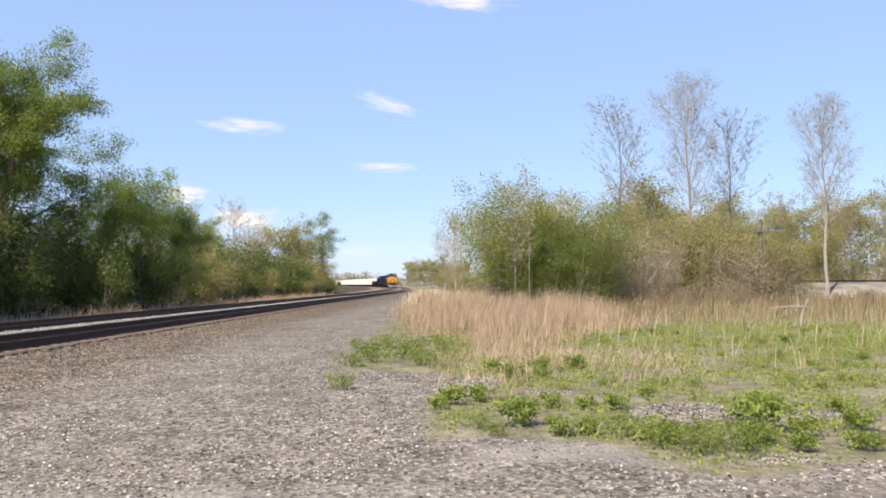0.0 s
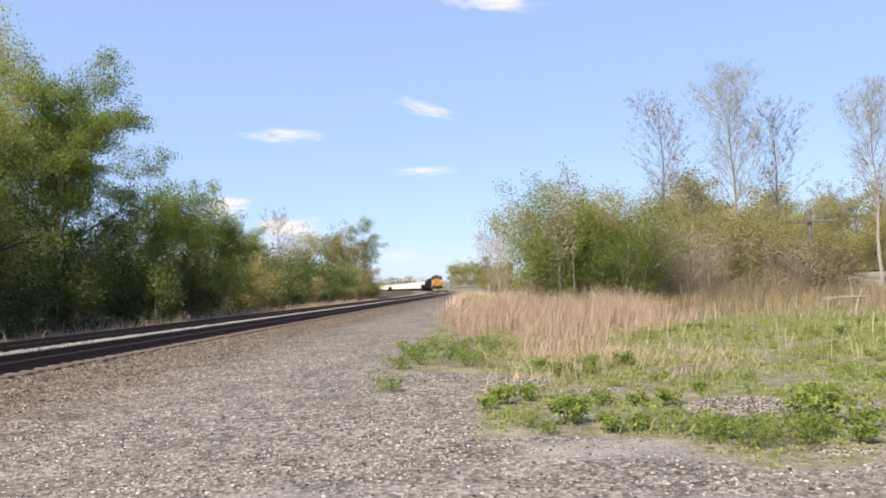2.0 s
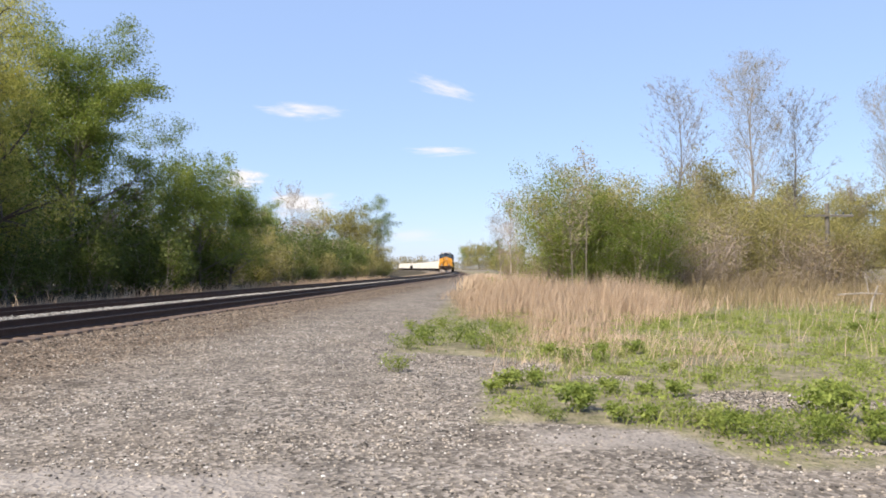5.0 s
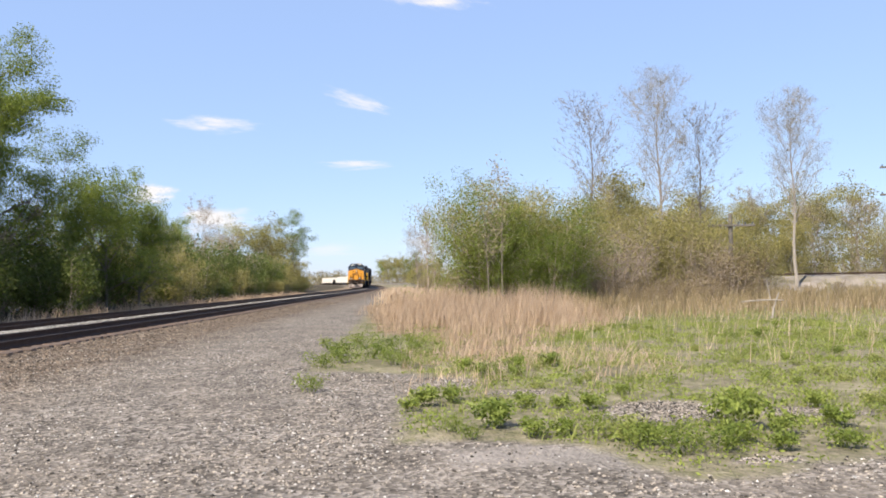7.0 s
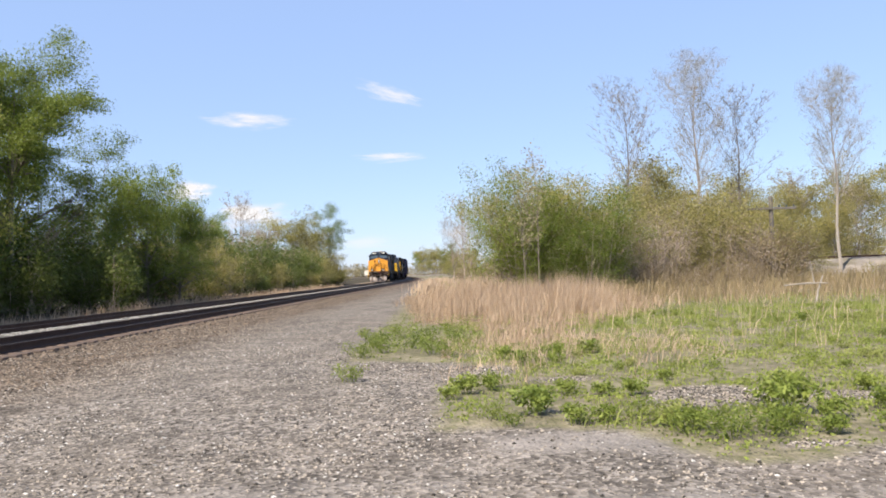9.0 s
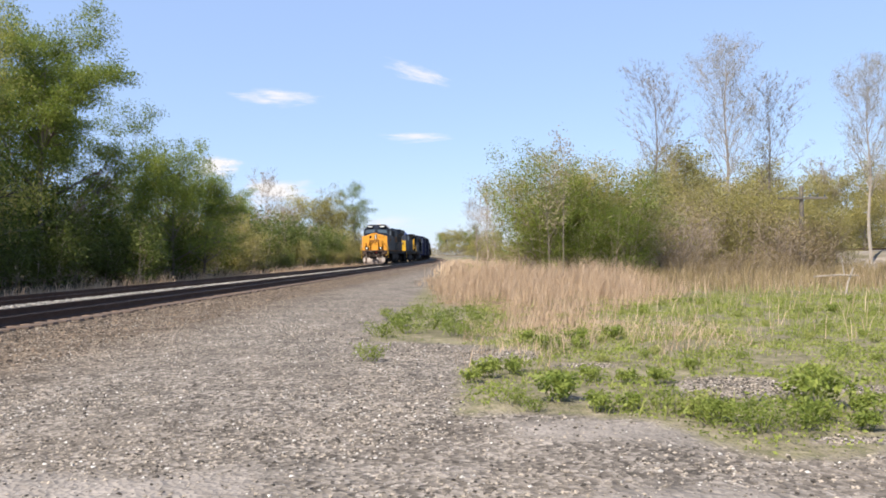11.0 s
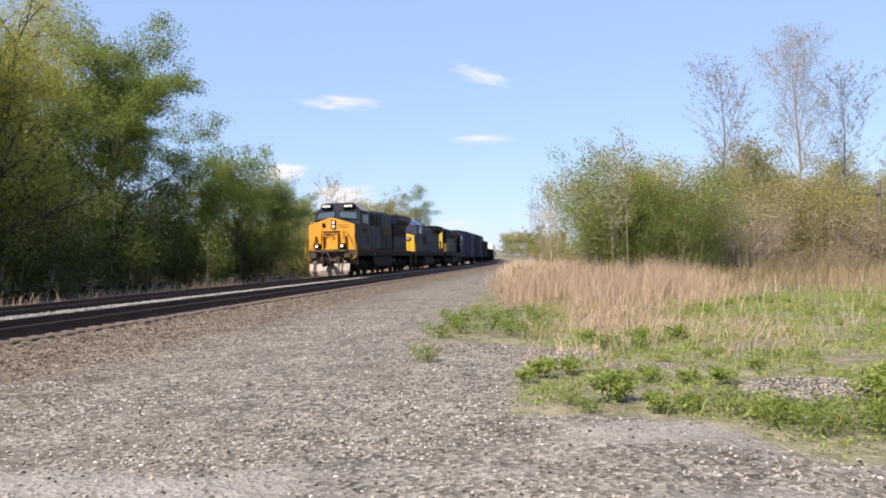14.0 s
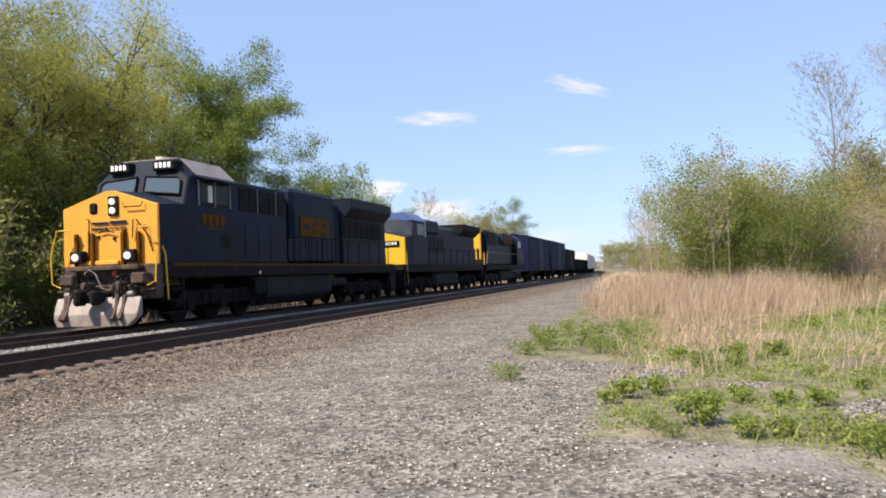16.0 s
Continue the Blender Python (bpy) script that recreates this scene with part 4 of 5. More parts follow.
lead, wheelsets = lead_locomotive()
TRAIN = [(lead, 10.62)]                           # each vehicle with its middle's way behind the plow
TRAIN += [(second_locomotive(), 32.3), (third_locomotive(), 52.6)]
blue_car = freight_car("tall dark blue boxcar with ribbed sides", "boxcar", 17.0, 4.95, M_CARBLUE)
TRAIN.append((blue_car, 72.5))
TRAIN.append((copy_thing(blue_car, Matrix()), 89.6))
TRAIN.append((freight_car("lower dark brown boxcar", "boxcar", 15.0, 4.25, M_BLACK), 105.8))
gon = freight_car("low black open gondola", "gondola", 16.0, 2.7, M_BLACK, "gon", "gondola")
TRAIN.append((gon, 121.5))
TRAIN.append((copy_thing(gon, Matrix()), 137.6))
white = freight_car("weathered white refrigerator boxcar", "boxcar", 19.4, 4.3, M_WHITE)
TRAIN.append((white, 155.5))
for k in range(1, 9):
    TRAIN.append((copy_thing(white, Matrix()), 155.5 + 19.5 * k))
TRAIN.append((copy_thing(gon, Matrix()), 155.5 + 19.5 * 8 + 18.0))
for k in range(3):
    TRAIN.append((copy_thing(white, Matrix()), 347.5 + 19.5 * k))


def way_left(t):
    """Metres that the train has still to go before the clip's end; its pace varies a little."""
    u = 16.0 - t
    return 15.9 * u - 0.12 * u ** 2 + 0.0088 * u ** 3


def train_pose(t, behind):
    """The pose of a vehicle on the far track at a time; the lead plow is at y = 19.9 at the clip's end."""
    y = 19.9 + way_left(t) + behind
    return pose(far_centre(y), y, RAIL, 0, 0, -math.degrees(math.atan(lean(y))))


def motions():
    """Key the train: every vehicle along the track, and the lead engine's wheels on their axles."""
    for ob, behind in TRAIN:
        walk(ob, [(t, train_pose(t, behind)) for t in (0, 1, 2, 3, 4, 5, 6, 7, 8, 9, 10, 11, 12, 13, 14, 15, 16)])
    for ws, y in wheelsets:
        walk(ws, [(k / FPS, pose(0, y, 0.52, math.degrees((way_left(0) - way_left(k / FPS)) / 0.52) % 360, 0, 0)) for k in range(481)])


# ---- plants ----
class Plant:
    """Wood as tapered tubes and foliage as small bent leaves, gathered and then linked as trunk and crown."""

    def __init__(self, seed):
        self.rnd = random.Random(seed)
        self.wv, self.wf, self.tips, self.leaf = [], [], [], None
        self.twig = 0.008

    def tube(self, a, b, ra, rb, sides):
        way = (b - a).normalized()
        u = way.orthogonal().normalized()
        w = way.cross(u)
        base = len(self.wv)
        for p, r in ((a, ra), (b, rb)):
            for k in range(sides):
                t = math.tau * k / sides
                self.wv.append(p + (u * math.cos(t) + w * math.sin(t)) * r)
        for k in range(sides):
            self.wf.append((base + k, base + (k + 1) % sides, base + sides + (k + 1) % sides, base + sides + k))

    def limb(self, p, way, length, radius, level, deep, bend, rise, kids, ratio, spread, first=0.35):
        rnd, twig = self.rnd, self.twig
        n = 5 if level == 0 else 3 if level == 1 else 2
        r = radius
        for i in range(n):
            k = 0.5 if level == 0 else 1.0
            way = (way + Vector((rnd.gauss(0, bend * k), rnd.gauss(0, bend * k), rnd.gauss(0, bend * k) + rise))).normalized()
            q = p + way * (length / n)
            r2 = radius * (1 - 0.8 * (i + 1) / n)
            self.tube(p, q, r, r2, (6 if radius > 0.1 else 4) if level == 0 else 3)
            p, r = q, r2
            f = (i + 1) / n
            if level < deep and f >= first:
                for _ in range(kids[level] + (2 if level == 0 and f > 0.75 and deep > 2 else 0)):
                    side = Vector((rnd.gauss(0, 1), rnd.gauss(0, 1), rnd.gauss(0, 0.4))).normalized()
                    w2 = (way * (1 - spread) + side * spread).normalized()
                    self.limb(p, w2, length * ratio * rnd.uniform(0.7, 1.15) * (1.15 - 0.45 * f), max(r * 0.75, twig), level + 1, deep, bend, rise, kids, ratio, spread, 0.3)
            elif level >= deep:
                self.tips.append(p.copy())
        if level < deep:
            self.tips.append(p.copy())

    def leaves(self, count, size, scatter, droop=0.0, slim=0.5, fine=False, clump=1.0):
        """Small bent leaves round the twig ends, thicker on some twigs than on others."""
        if not self.tips:
            return
        g = np.random.default_rng(self.rnd.randrange(1 << 30))
        tips = np.array(self.tips)
        share = g.random(len(tips)) ** clump + 0.08
        d = g.normal(size=(count, 3)) * (1, 1, 0.8)
        d *= (scatter * np.minimum(1, 1.7 / np.maximum(np.linalg.norm(d, axis=1), 0.01)))[:, None]
        c = tips[g.choice(len(tips), count, p=share / share.sum())] + d
        c[:, 2] -= droop * scatter * np.abs(g.normal(size=count))
        c[:, 2] = np.where(c[:, 2] < 0.03, 0.03 + 0.1 * g.random(count), c[:, 2])
        a = g.normal(size=(count, 3)) * (1, 1, 0.7) - (0, 0, droop * 2)
        a /= np.linalg.norm(a, axis=1)[:, None]
        b = np.cross(a, g.normal(size=(count, 3)))
        b /= np.linalg.norm(b, axis=1)[:, None]
        n = np.cross(a, b)
        k = (size * g.uniform(0.6, 1.35, count))[:, None]
        a, b, n = a * k, b * k * slim, n * k * 0.15
        if fine:
            self.leaf = np.stack([c - a, c + b + n, c + a, c - b + n], 1)
        else:
            self.leaf = np.stack([c - a * 1.1 + b * 0.7, c + a * 1.2, c - a * 0.3 - b * 1.5 + n], 1)

    def fit(self, height):
        """Scale the whole plant to its true height."""
        k = height / max(p.z for p in self.tips)
        self.wv = [p * k for p in self.wv]
        self.tips = [p * k for p in self.tips]

    def link(self, name, label, category, bark, leaf, group="", crown="crown"):
        t = thing(name, label, category, group)
        if self.wv:
            wood = sheet("trunk" if category == "tree" else "branchwork", self.wv, self.wf, bark, t)
            if category != "tree":
                tagged(wood, kind="stuff")
        if self.leaf is not None:
            flat_sheet(crown, self.leaf, leaf, t)
        return t


def tree(seed, height, girth, label, bark, leaf, count, size, scatter, kids=(2, 2, 2), deep=3, spread=0.55, ratio=0.5, first=0.3, bend=0.09, rise=0.03, droop=0.0, slim=0.5, stems=1, group="trees", twig=0.008):
    pl = Plant(seed)
    pl.twig = twig
    for k in range(stems):
        a = pl.rnd.uniform(0, 6.28)
        tilt = 0.02 if stems == 1 else 0.35
        way = Vector((math.cos(a) * tilt, math.sin(a) * tilt, 1)).normalized()
        pl.limb(Vector((0.1 * k * math.cos(a), 0.1 * k * math.sin(a), -0.25)), way, height * 0.93 * (1 if k == 0 else pl.rnd.uniform(0.75, 0.95)), girth, 0, deep, bend, rise, kids, ratio, spread, first)
    pl.fit(height)
    pl.leaves(count, size, scatter, droop, slim, clump=1.5)
    return pl.link("tree", label, "tree", bark, leaf, group)


def slim_tree(seed, height, girth, label, bark, leaf, count, size, scatter, start=0.3, wide=2.0, limbs=34, twig=0.012, stems=1):
    """A tall tree whose many fine limbs climb steeply into a narrow egg-shaped crown."""
    pl = Plant(seed)
    pl.twig = twig
    r = pl.rnd
    for s in range(stems):
        lean_x, lean_y = r.uniform(-0.05, 0.05) * (1 + 2 * s), r.uniform(-0.05, 0.05)
        tall = height * (1 - 0.16 * s)
        spine = [Vector((lean_x * z + 0.10 * math.sin(z * 0.7 + seed) + 0.2 * s, lean_y * z + 0.08 * math.cos(z * 0.8 + seed), z)) for z in np.linspace(-0.25, tall * 0.94, 12)]
        for i in range(11):
            pl.tube(spine[i], spine[i + 1], girth * (1 - i / 11.5), girth * (1 - (i + 1) / 11.5), 6)
        pl.tips += spine[8:]
        for k in range(limbs):
            f = start + (0.97 - start) * (k / (limbs - 1)) * r.uniform(0.93, 1.0)
            i = min(int(f * 11), 10)
            p = spine[i].lerp(spine[i + 1], f * 11 - i)
            u = (f - start) / (1 - start)
            reach = wide * (0.35 + 0.9 * math.sin(math.pi * min(1, 0.22 + 0.78 * u))) * r.uniform(0.6, 1.25)
            az = k * 2.4 + r.uniform(-0.5, 0.5)
            way = Vector((math.cos(az), math.sin(az), r.uniform(1.0, 1.9))).normalized()
            pl.limb(p, way, min(reach * 1.9, (tall - p.z) * 1.05 + 0.5), max(girth * 0.3 * (1.1 - f), twig), 1, 3, 0.09, 0.08, (2, 3, 3), 0.42, 0.42, 0.2)
    pl.fit(height)
    pl.leaves(count, size, scatter, clump=1.2)
    return pl.link("tree", label, "tree", bark, leaf, "trees")


def bush(seed, height, radius, label, bark, leaf, count, size, stems=9, group="bushes", fill=0.35):
    """Many stems from one base, filled with leaves from the ground up."""
    pl = Plant(seed)
    r = pl.rnd
    for k in range(stems):
        a, d = r.uniform(0, 6.28), radius * math.sqrt(r.random()) * 0.6
        out = Vector((math.cos(a), math.sin(a), 0))
        pl.limb(out * d - Vector((0, 0, 0.15)), (out * 0.22 + Vector((0, 0, 1))).normalized(), height * r.uniform(0.6, 1.0), 0.035, 0, 2, 0.12, 0.02, (2, 1), 0.45, 0.6, 0.15)
    pl.leaves(count, size, fill)
    return pl.link("bush", label, "bush", bark, leaf, group)


def put(proto, x, y, scale=1.0, turn=0.0, tall=1.0):
    """A copy of a plant standing on the ground."""
    m = Matrix.Translation((x, y, ground_z(x, y))) @ Matrix.Rotation(turn, 4, "Z") @ Matrix.Diagonal((scale, scale, scale * tall, 1))
    return copy_thing(proto, m)


def stand(ob, x, y, turn=0.0):
    ob.matrix_basis = Matrix.Translation((x, y, ground_z(x, y))) @ Matrix.Rotation(turn, 4, "Z")
    return ob


rnd = random.Random(11)

# trees west of the line
stand(tree(1, 15.6, 0.42, "big spreading willow with yellow-green spring leaves", M_DARKBARK, M_WILLOW, 84000, 0.064, 0.46, (2, 3, 2), 3, 0.55, 0.5, 0.15, 0.10, 0.02, 0.5, 0.3, 3), -24.7, 33.0)
willow = stand(tree(2, 15.8, 0.36, "tall willow with dark limbs and yellow-green leaves", M_DARKBARK, M_WILLOW, 50000, 0.068, 0.48, (2, 3, 2), 3, 0.55, 0.5, 0.15, 0.10, 0.02, 0.5, 0.3, 2), -27.6, 29.5)
maple = stand(tree(3, 16.6, 0.24, "tall green maple with airy branches", M_BARK, M_LEAF, 44000, 0.062, 0.36, (3, 3, 3), 3, 0.6, 0.42, 0.2, 0.08, 0.03), -24.2, 45.5)
put(maple, -28.0, 40, 0.95, 2.0)
put(maple, -25.6, 47.5, 0.95, 3.6)
airy = stand(tree(4, 12.0, 0.13, "slender airy green tree", M_BARK, M_LEAF, 13000, 0.055, 0.32, (3, 2, 2), 3, 0.5, 0.40, 0.25), -23.5, 56)
round_tree = stand(tree(5, 9.3, 0.15, "rounded bright green tree", M_BARK, M_LEAF, 30000, 0.057, 0.30, (3, 3, 2), 3, 0.62, 0.5, 0.15), -20.6, 56)
put(round_tree, -20.2, 61, 0.85, 1.1)
bare = slim_tree(6, 17.0, 0.16, "bare grey tree with fine twigs", M_TWIG, M_BUD, 2200, 0.05, 0.3, 0.25, 2.2, 26, 0.02)
stand(bare, -31, 120)
bare.scale = (0.86, 0.86, 0.86)
olive = stand(tree(7, 13.0, 0.2, "olive-yellow tree in early leaf", M_BARK, M_OLIVE, 9000, 0.1, 0.48, (3, 2, 2), 3, 0.6, 0.5, 0.1), -23.5, 136)
put(olive, -26, 141, 0.97, 1.0)
put(olive, -23.2, 147, 0.85, 2.0)
put(maple, -26.5, 49, 0.85, 1.0)
put(olive, -29, 132, 0.95, 3.0)
put(airy, -20.9, 141, 1.15, 0.5)
put(bare, -25.0, 107, 0.6, 1.0)
put(bare, -24.0, 109, 0.56, 2.4)
for k in range(26):
    y = 62 + k * 3.6
    put(bare, -25.5 - rnd.uniform(0, 7), y, rnd.uniform(0.45, 0.66), rnd.uniform(0, 6))
for k in range(9):
    put(airy, -25 - rnd.uniform(0, 5), 63 + k * 4.5, rnd.uniform(0.6, 0.85), rnd.uniform(0, 6))
for k in range(8):
    put(willow if k < 3 else maple, -32 - rnd.uniform(0, 6), 20 + k * 5, rnd.uniform(0.7, 0.85), rnd.uniform(0, 6))

thicket = stand(bush(22, 8.5, 2.6, "tall leafy green thicket under the trees", M_TWIG, M_LEAF, 17000, 0.072, 10, fill=0.5), -25.0, 30)
for x, y, s in ((-27, 24, 0.9), (-24.5, 36, 0.9), (-27.5, 34, 1.05), (-25.5, 41, 0.95), (-27, 45, 0.9), (-24.2, 50, 0.75), (-27.5, 53, 0.8), (-26, 20, 1.0), (-29.5, 29, 1.1), (-30, 38, 1.1)):
    put(thicket, x, y, s, rnd.uniform(0, 6))
shrub = bush(20, 3.6, 1.8, "dark green trackside shrub", M_TWIG, M_LEAFDARK, 5200, 0.074, 8, fill=0.34)
shrub_b = bush(21, 3.2, 1.8, "olive green trackside shrub", M_TWIG, M_OLIVE, 4800, 0.074, 8, fill=0.34)
stand(shrub, -20.0, 47)
stand(shrub_b, -20.0, 70)
for k in range(54):
    y = 14 + 2.5 * k
    x = near_rail(y) - 12.4 - rnd.uniform(0, 1.6)
    p = shrub if (y < 62 and rnd.random() < 0.8) or rnd.random() < 0.45 else shrub_b
    put(p, x + rnd.uniform(-0.8, 0.5), y, rnd.uniform(0.5, 1.15), rnd.uniform(0, 6), rnd.uniform(0.7, 1.3))
    if k % 4 == 1:
        put(bare, x - 1.5, y, rnd.uniform(0.3, 0.45), rnd.uniform(0, 6))
    if k % 2:
        put(shrub if rnd.random() < 0.6 else shrub_b, x - 2.8, y + 1, rnd.uniform(1.2, 1.7), rnd.uniform(0, 6))

# trees and bushes east of the line
green = bush(30, 5.6, 1.8, "dense bright green bush", M_TWIG, M_LEAF, 26000, 0.043, 14, fill=0.32)
stand(green, 3.5, 43)
put(green, 7.0, 42, 0.9, 2.0, 0.9)
put(green, 6.0, 44, 0.95, 4.0, 1.0)
clump = bush(31, 6.4, 1.9, "tall olive-green bush with fresh shoots", M_TWIG, M_OLIVE, 22000, 0.043, 14, fill=0.3)
stand(clump, 4.4, 44.5)
put(clump, 6.4, 46, 1.06, 1.0)
put(clump, 4.3, 47, 0.9, 2.2)
put(green, 5.0, 41.8, 0.62, 3.0)
put(clump, 7.9, 44.5, 0.85, 5.0)
sapling = stand(tree(32, 6.6, 0.035, "thin pale sapling with sparse buds", M_BARK, M_BUD, 500, 0.06, 0.25, (2, 2), 2, 0.4, 0.3, 0.35, 0.05, 0.05), 3.8, 36.5)
put(sapling, 3.35, 37.5, 0.95, 2.0)
put(bare, 0.9, 62, 0.5, 0.7)
put(bare, 1.6, 66, 0.47, 2.7)
put(bare, 0.2, 70, 0.44, 1.7)
thin = stand(slim_tree(33, 14.8, 0.13, "tall thin tree with bare grey twigs", M_BARK, M_BUD, 2600, 0.035, 0.2, 0.33, 1.5, 34, 0.012), 12.5, 58)
poplar = stand(slim_tree(34, 17.8, 0.17, "tall slim poplar with pale spring leaves", M_PALEBARK, M_BUD, 15000, 0.036, 0.24, 0.36, 1.9, 40, 0.010), 18.6, 62)
put(thin, 22.2, 63, 1.0, 1.3)
put(olive, 15.4, 64, 0.82, 2.5)
put(poplar, 27.3, 58.5, 0.86, 0.4)
brown = stand(bush(35, 4.4, 2.0, "leafless purplish brown shrub", M_TWIG, M_BROWN, 1500, 0.035, 26), 10.6, 46)
put(brown, 12.4, 48, 0.95, 1.4)
put(brown, 16.5, 47, 0.75, 3.0)
put(brown, 18.6, 53, 0.7, 4.0)
put(brown, 8.8, 45, 0.6, 2.0)
scrub = stand(bush(36, 4.6, 2.2, "olive scrub in early leaf", M_TWIG, M_OLIVE, 5200, 0.06, 9, fill=0.45), 14.5, 48)
mixed = stand(bush(37, 3.4, 2.0, "low brownish bramble thicket in bud", M_TWIG, M_BROWN, 3600, 0.055, 12), 17.0, 46)
for k in range(14):
    x = 9.5 + k * 0.6
    put(scrub if k % 2 else mixed, x, 49 + rnd.uniform(0, 4) + 0.1 * x, rnd.uniform(0.75, 1.1), rnd.uniform(0, 6))
for k in range(9):
    put(scrub if k % 3 else mixed, 17.5 + k * 0.6, 52.5 + rnd.uniform(0, 2.5), rnd.uniform(0.75, 1.0), rnd.uniform(0, 6))
for k in range(9):
    put(mixed, 10.5 + k * 0.62, 40 + rnd.uniform(0, 3) + 0.15 * k, rnd.uniform(0.3, 0.55), rnd.uniform(0, 6))
for k in range(16):
    put(olive, 22 + k * 3.4, 84 + rnd.uniform(0, 9), rnd.uniform(0.72, 1.02), rnd.uniform(0, 6))
for k in range(11):
    put(olive, 7 + k * 2.6, 70 + rnd.uniform(0, 9), rnd.uniform(0.5, 0.7), rnd.uniform(0, 6))
for k in range(8):
    put(bare, 18 + k * 4.5, 73 + rnd.uniform(0, 8), rnd.uniform(0.55, 0.8), rnd.uniform(0, 6))
for k in range(10):
    put(scrub, 27 + k * 3.2, 72 + rnd.uniform(0, 3), rnd.uniform(0.9, 1.3), rnd.uniform(0, 6))
for k in range(16):
    y = 380 + rnd.uniform(0, 160)
    put(olive if k % 3 else airy, (-0.043 + 0.0048 * k) * y, y, rnd.uniform(0.9, 1.4), rnd.uniform(0, 6))
# far trees; the pale budded ones imitate distance haze by colour
for k in range(24):
    y = 170 + k * 5
    put((olive, bare, airy)[k % 3], 0.5 + k * 0.2 + rnd.uniform(-1, 3) - 0.0006 * (y - 170) ** 2, y, rnd.uniform(0.34, 0.46), rnd.uniform(0, 6))
for k in range(14):
    put(scrub if k % 2 else mixed, 2.5 + rnd.uniform(-1.5, 5), 75 + k * 6, rnd.uniform(0.5, 0.8), rnd.uniform(0, 6))


def far_wood():
    """The low belt of woods along the horizon; its pale bud colour stands in for haze."""
    g = np.random.default_rng(77)
    crowns, each = 620, 70
    at = np.stack([g.uniform(-420, 480, crowns), g.uniform(690, 750, crowns), g.uniform(6, 12.5, crowns)], 1)
    c = np.repeat(at, each, 0)
    n = len(c)
    c[:, :2] += g.normal(size=(n, 2)) * 3
    c[:, 2] *= g.uniform(0.0, 1.0, n)
    a = g.normal(size=(n, 3))
    b = np.cross(a, g.normal(size=(n, 3)))
    a *= (g.uniform(0.5, 1.0, n) / np.linalg.norm(a, axis=1))[:, None]
    b *= (g.uniform(0.3, 0.8, n) / np.linalg.norm(b, axis=1))[:, None]
    tagged(flat_sheet("far_woods", np.stack([c - a, c + b, c + a, c - b], 1), M_BUD), "belt of distant spring woods in pale haze-coloured foliage", "woods", kind="stuff")


far_wood()


def dry_rim(x, y):
    return 0.45 + 0.55 * smooth(0, 3.0, depth_in(DRY, x, y))


def level(x, y):
    return 1.0


def blades(name, label, spots, mat, low, high, width, lean_by, category, rim=level):
    """Grass as bent two-piece blades."""
    r = random.Random(len(spots))
    v, f = [], []
    for x, y in spots:
        z = ground_z(x, y)
        a = r.uniform(0, math.tau)
        h = r.uniform(low, high) * rim(x, y) * (0.7 + 0.6 * smooth(-0.4, 0.4, noise.noise((x * 0.9, y * 0.6, 2))))
        u = Vector((math.cos(a), math.sin(a), 0)) * width * r.uniform(0.6, 1.4)
        bend = Vector((r.gauss(0.1, lean_by), r.gauss(0, lean_by), 0)) * h
        p = Vector((x, y, z - 0.02))
        b = len(v)
        mid = p + bend * 0.35 + Vector((0, 0, h * 0.6))
        v += [p - u, p + u, mid + u * 0.7, mid - u * 0.7, p + bend + Vector((0, 0, h))]
        f += [(b, b + 1, b + 2, b + 3), (b + 3, b + 2, b + 4)]
    tagged(sheet(name, v, f, mat), label, category, kind="stuff")


def scatter(seed, n, x0, x1, y0, y1, keep):
    r = random.Random(seed)
    out = []
    while len(out) < n:
        x, y = r.uniform(x0, x1), r.uniform(y0, y1)
        if r.random() < keep(x, y):
            out.append((x, y))
    return out


def tufts(seed, spots, each, spread):
    """Blades gathered in tufts round the spots."""
    r = random.Random(seed)
    return [(x + r.gauss(0, spread), y + r.gauss(0, spread)) for x, y in spots for _ in range(each)]


def dry_share(x, y):
    e = depth_in(DRY, x, y)
    return (0.08 + 0.92 * smooth(-0.1, 0.35, noise.noise((x * 0.9, y * 0.4, 3)) + 0.15)) * smooth(-0.9, 1.8, e)


def weed_share(x, y):
    w, s, *_ = zones(x, y)
    return max(w - 0.4, 0) * 1.6 * (1 - 0.8 * s) * (0.06 + smooth(-0.2, 0.35, noise.noise((x * 0.9, y * 0.7, 8)) + 0.5 * noise.noise((x * 2.4, y * 1.8, 4)) + 0.0 + 0.012 * y))


blades("dry_grass", "tall tan dry grass stalks", tufts(1, scatter(1, 1500, -3, 11, 15.5, 46, dry_share), 14, 0.1), M_STRAW, 0.35, 1.15, 0.006, 0.3, "grass", dry_rim)
blades("straw_litter", "short broken straw among the weeds", tufts(16, scatter(16, 260, -0.2, 4.5, 10.2, 17.5, lambda x, y: smooth(-5.5, 0, depth_in(DRY, x, y))), 8, 0.1), M_STRAW, 0.08, 0.34, 0.005, 0.5, "grass")
blades("far_dry_grass", "tan dry grass beyond the yard", scatter(2, 7000, -6, 14, 44, 130, dry_share), M_STRAW, 0.3, 0.8, 0.03, 0.2, "grass")
blades("brush_grass", "tan and olive rough grass before the scrub", scatter(14, 9000, 6, 32, 27, 52, lambda x, y: (0.3 + 0.7 * smooth(-0.2, 0.3, noise.noise((x * 0.5, y * 0.5, 7)))) * smooth(26, 33, y - 0.15 * x + 2)), M_BROWN, 0.35, 0.95, 0.014, 0.3, "grass")
blades("pale_brush_grass", "pale straw standing in rough grass", scatter(15, 1600, 5, 30, 25, 48, lambda x, y: smooth(24, 30, y - 0.1 * x)), M_STRAW, 0.3, 0.8, 0.009, 0.3, "grass")
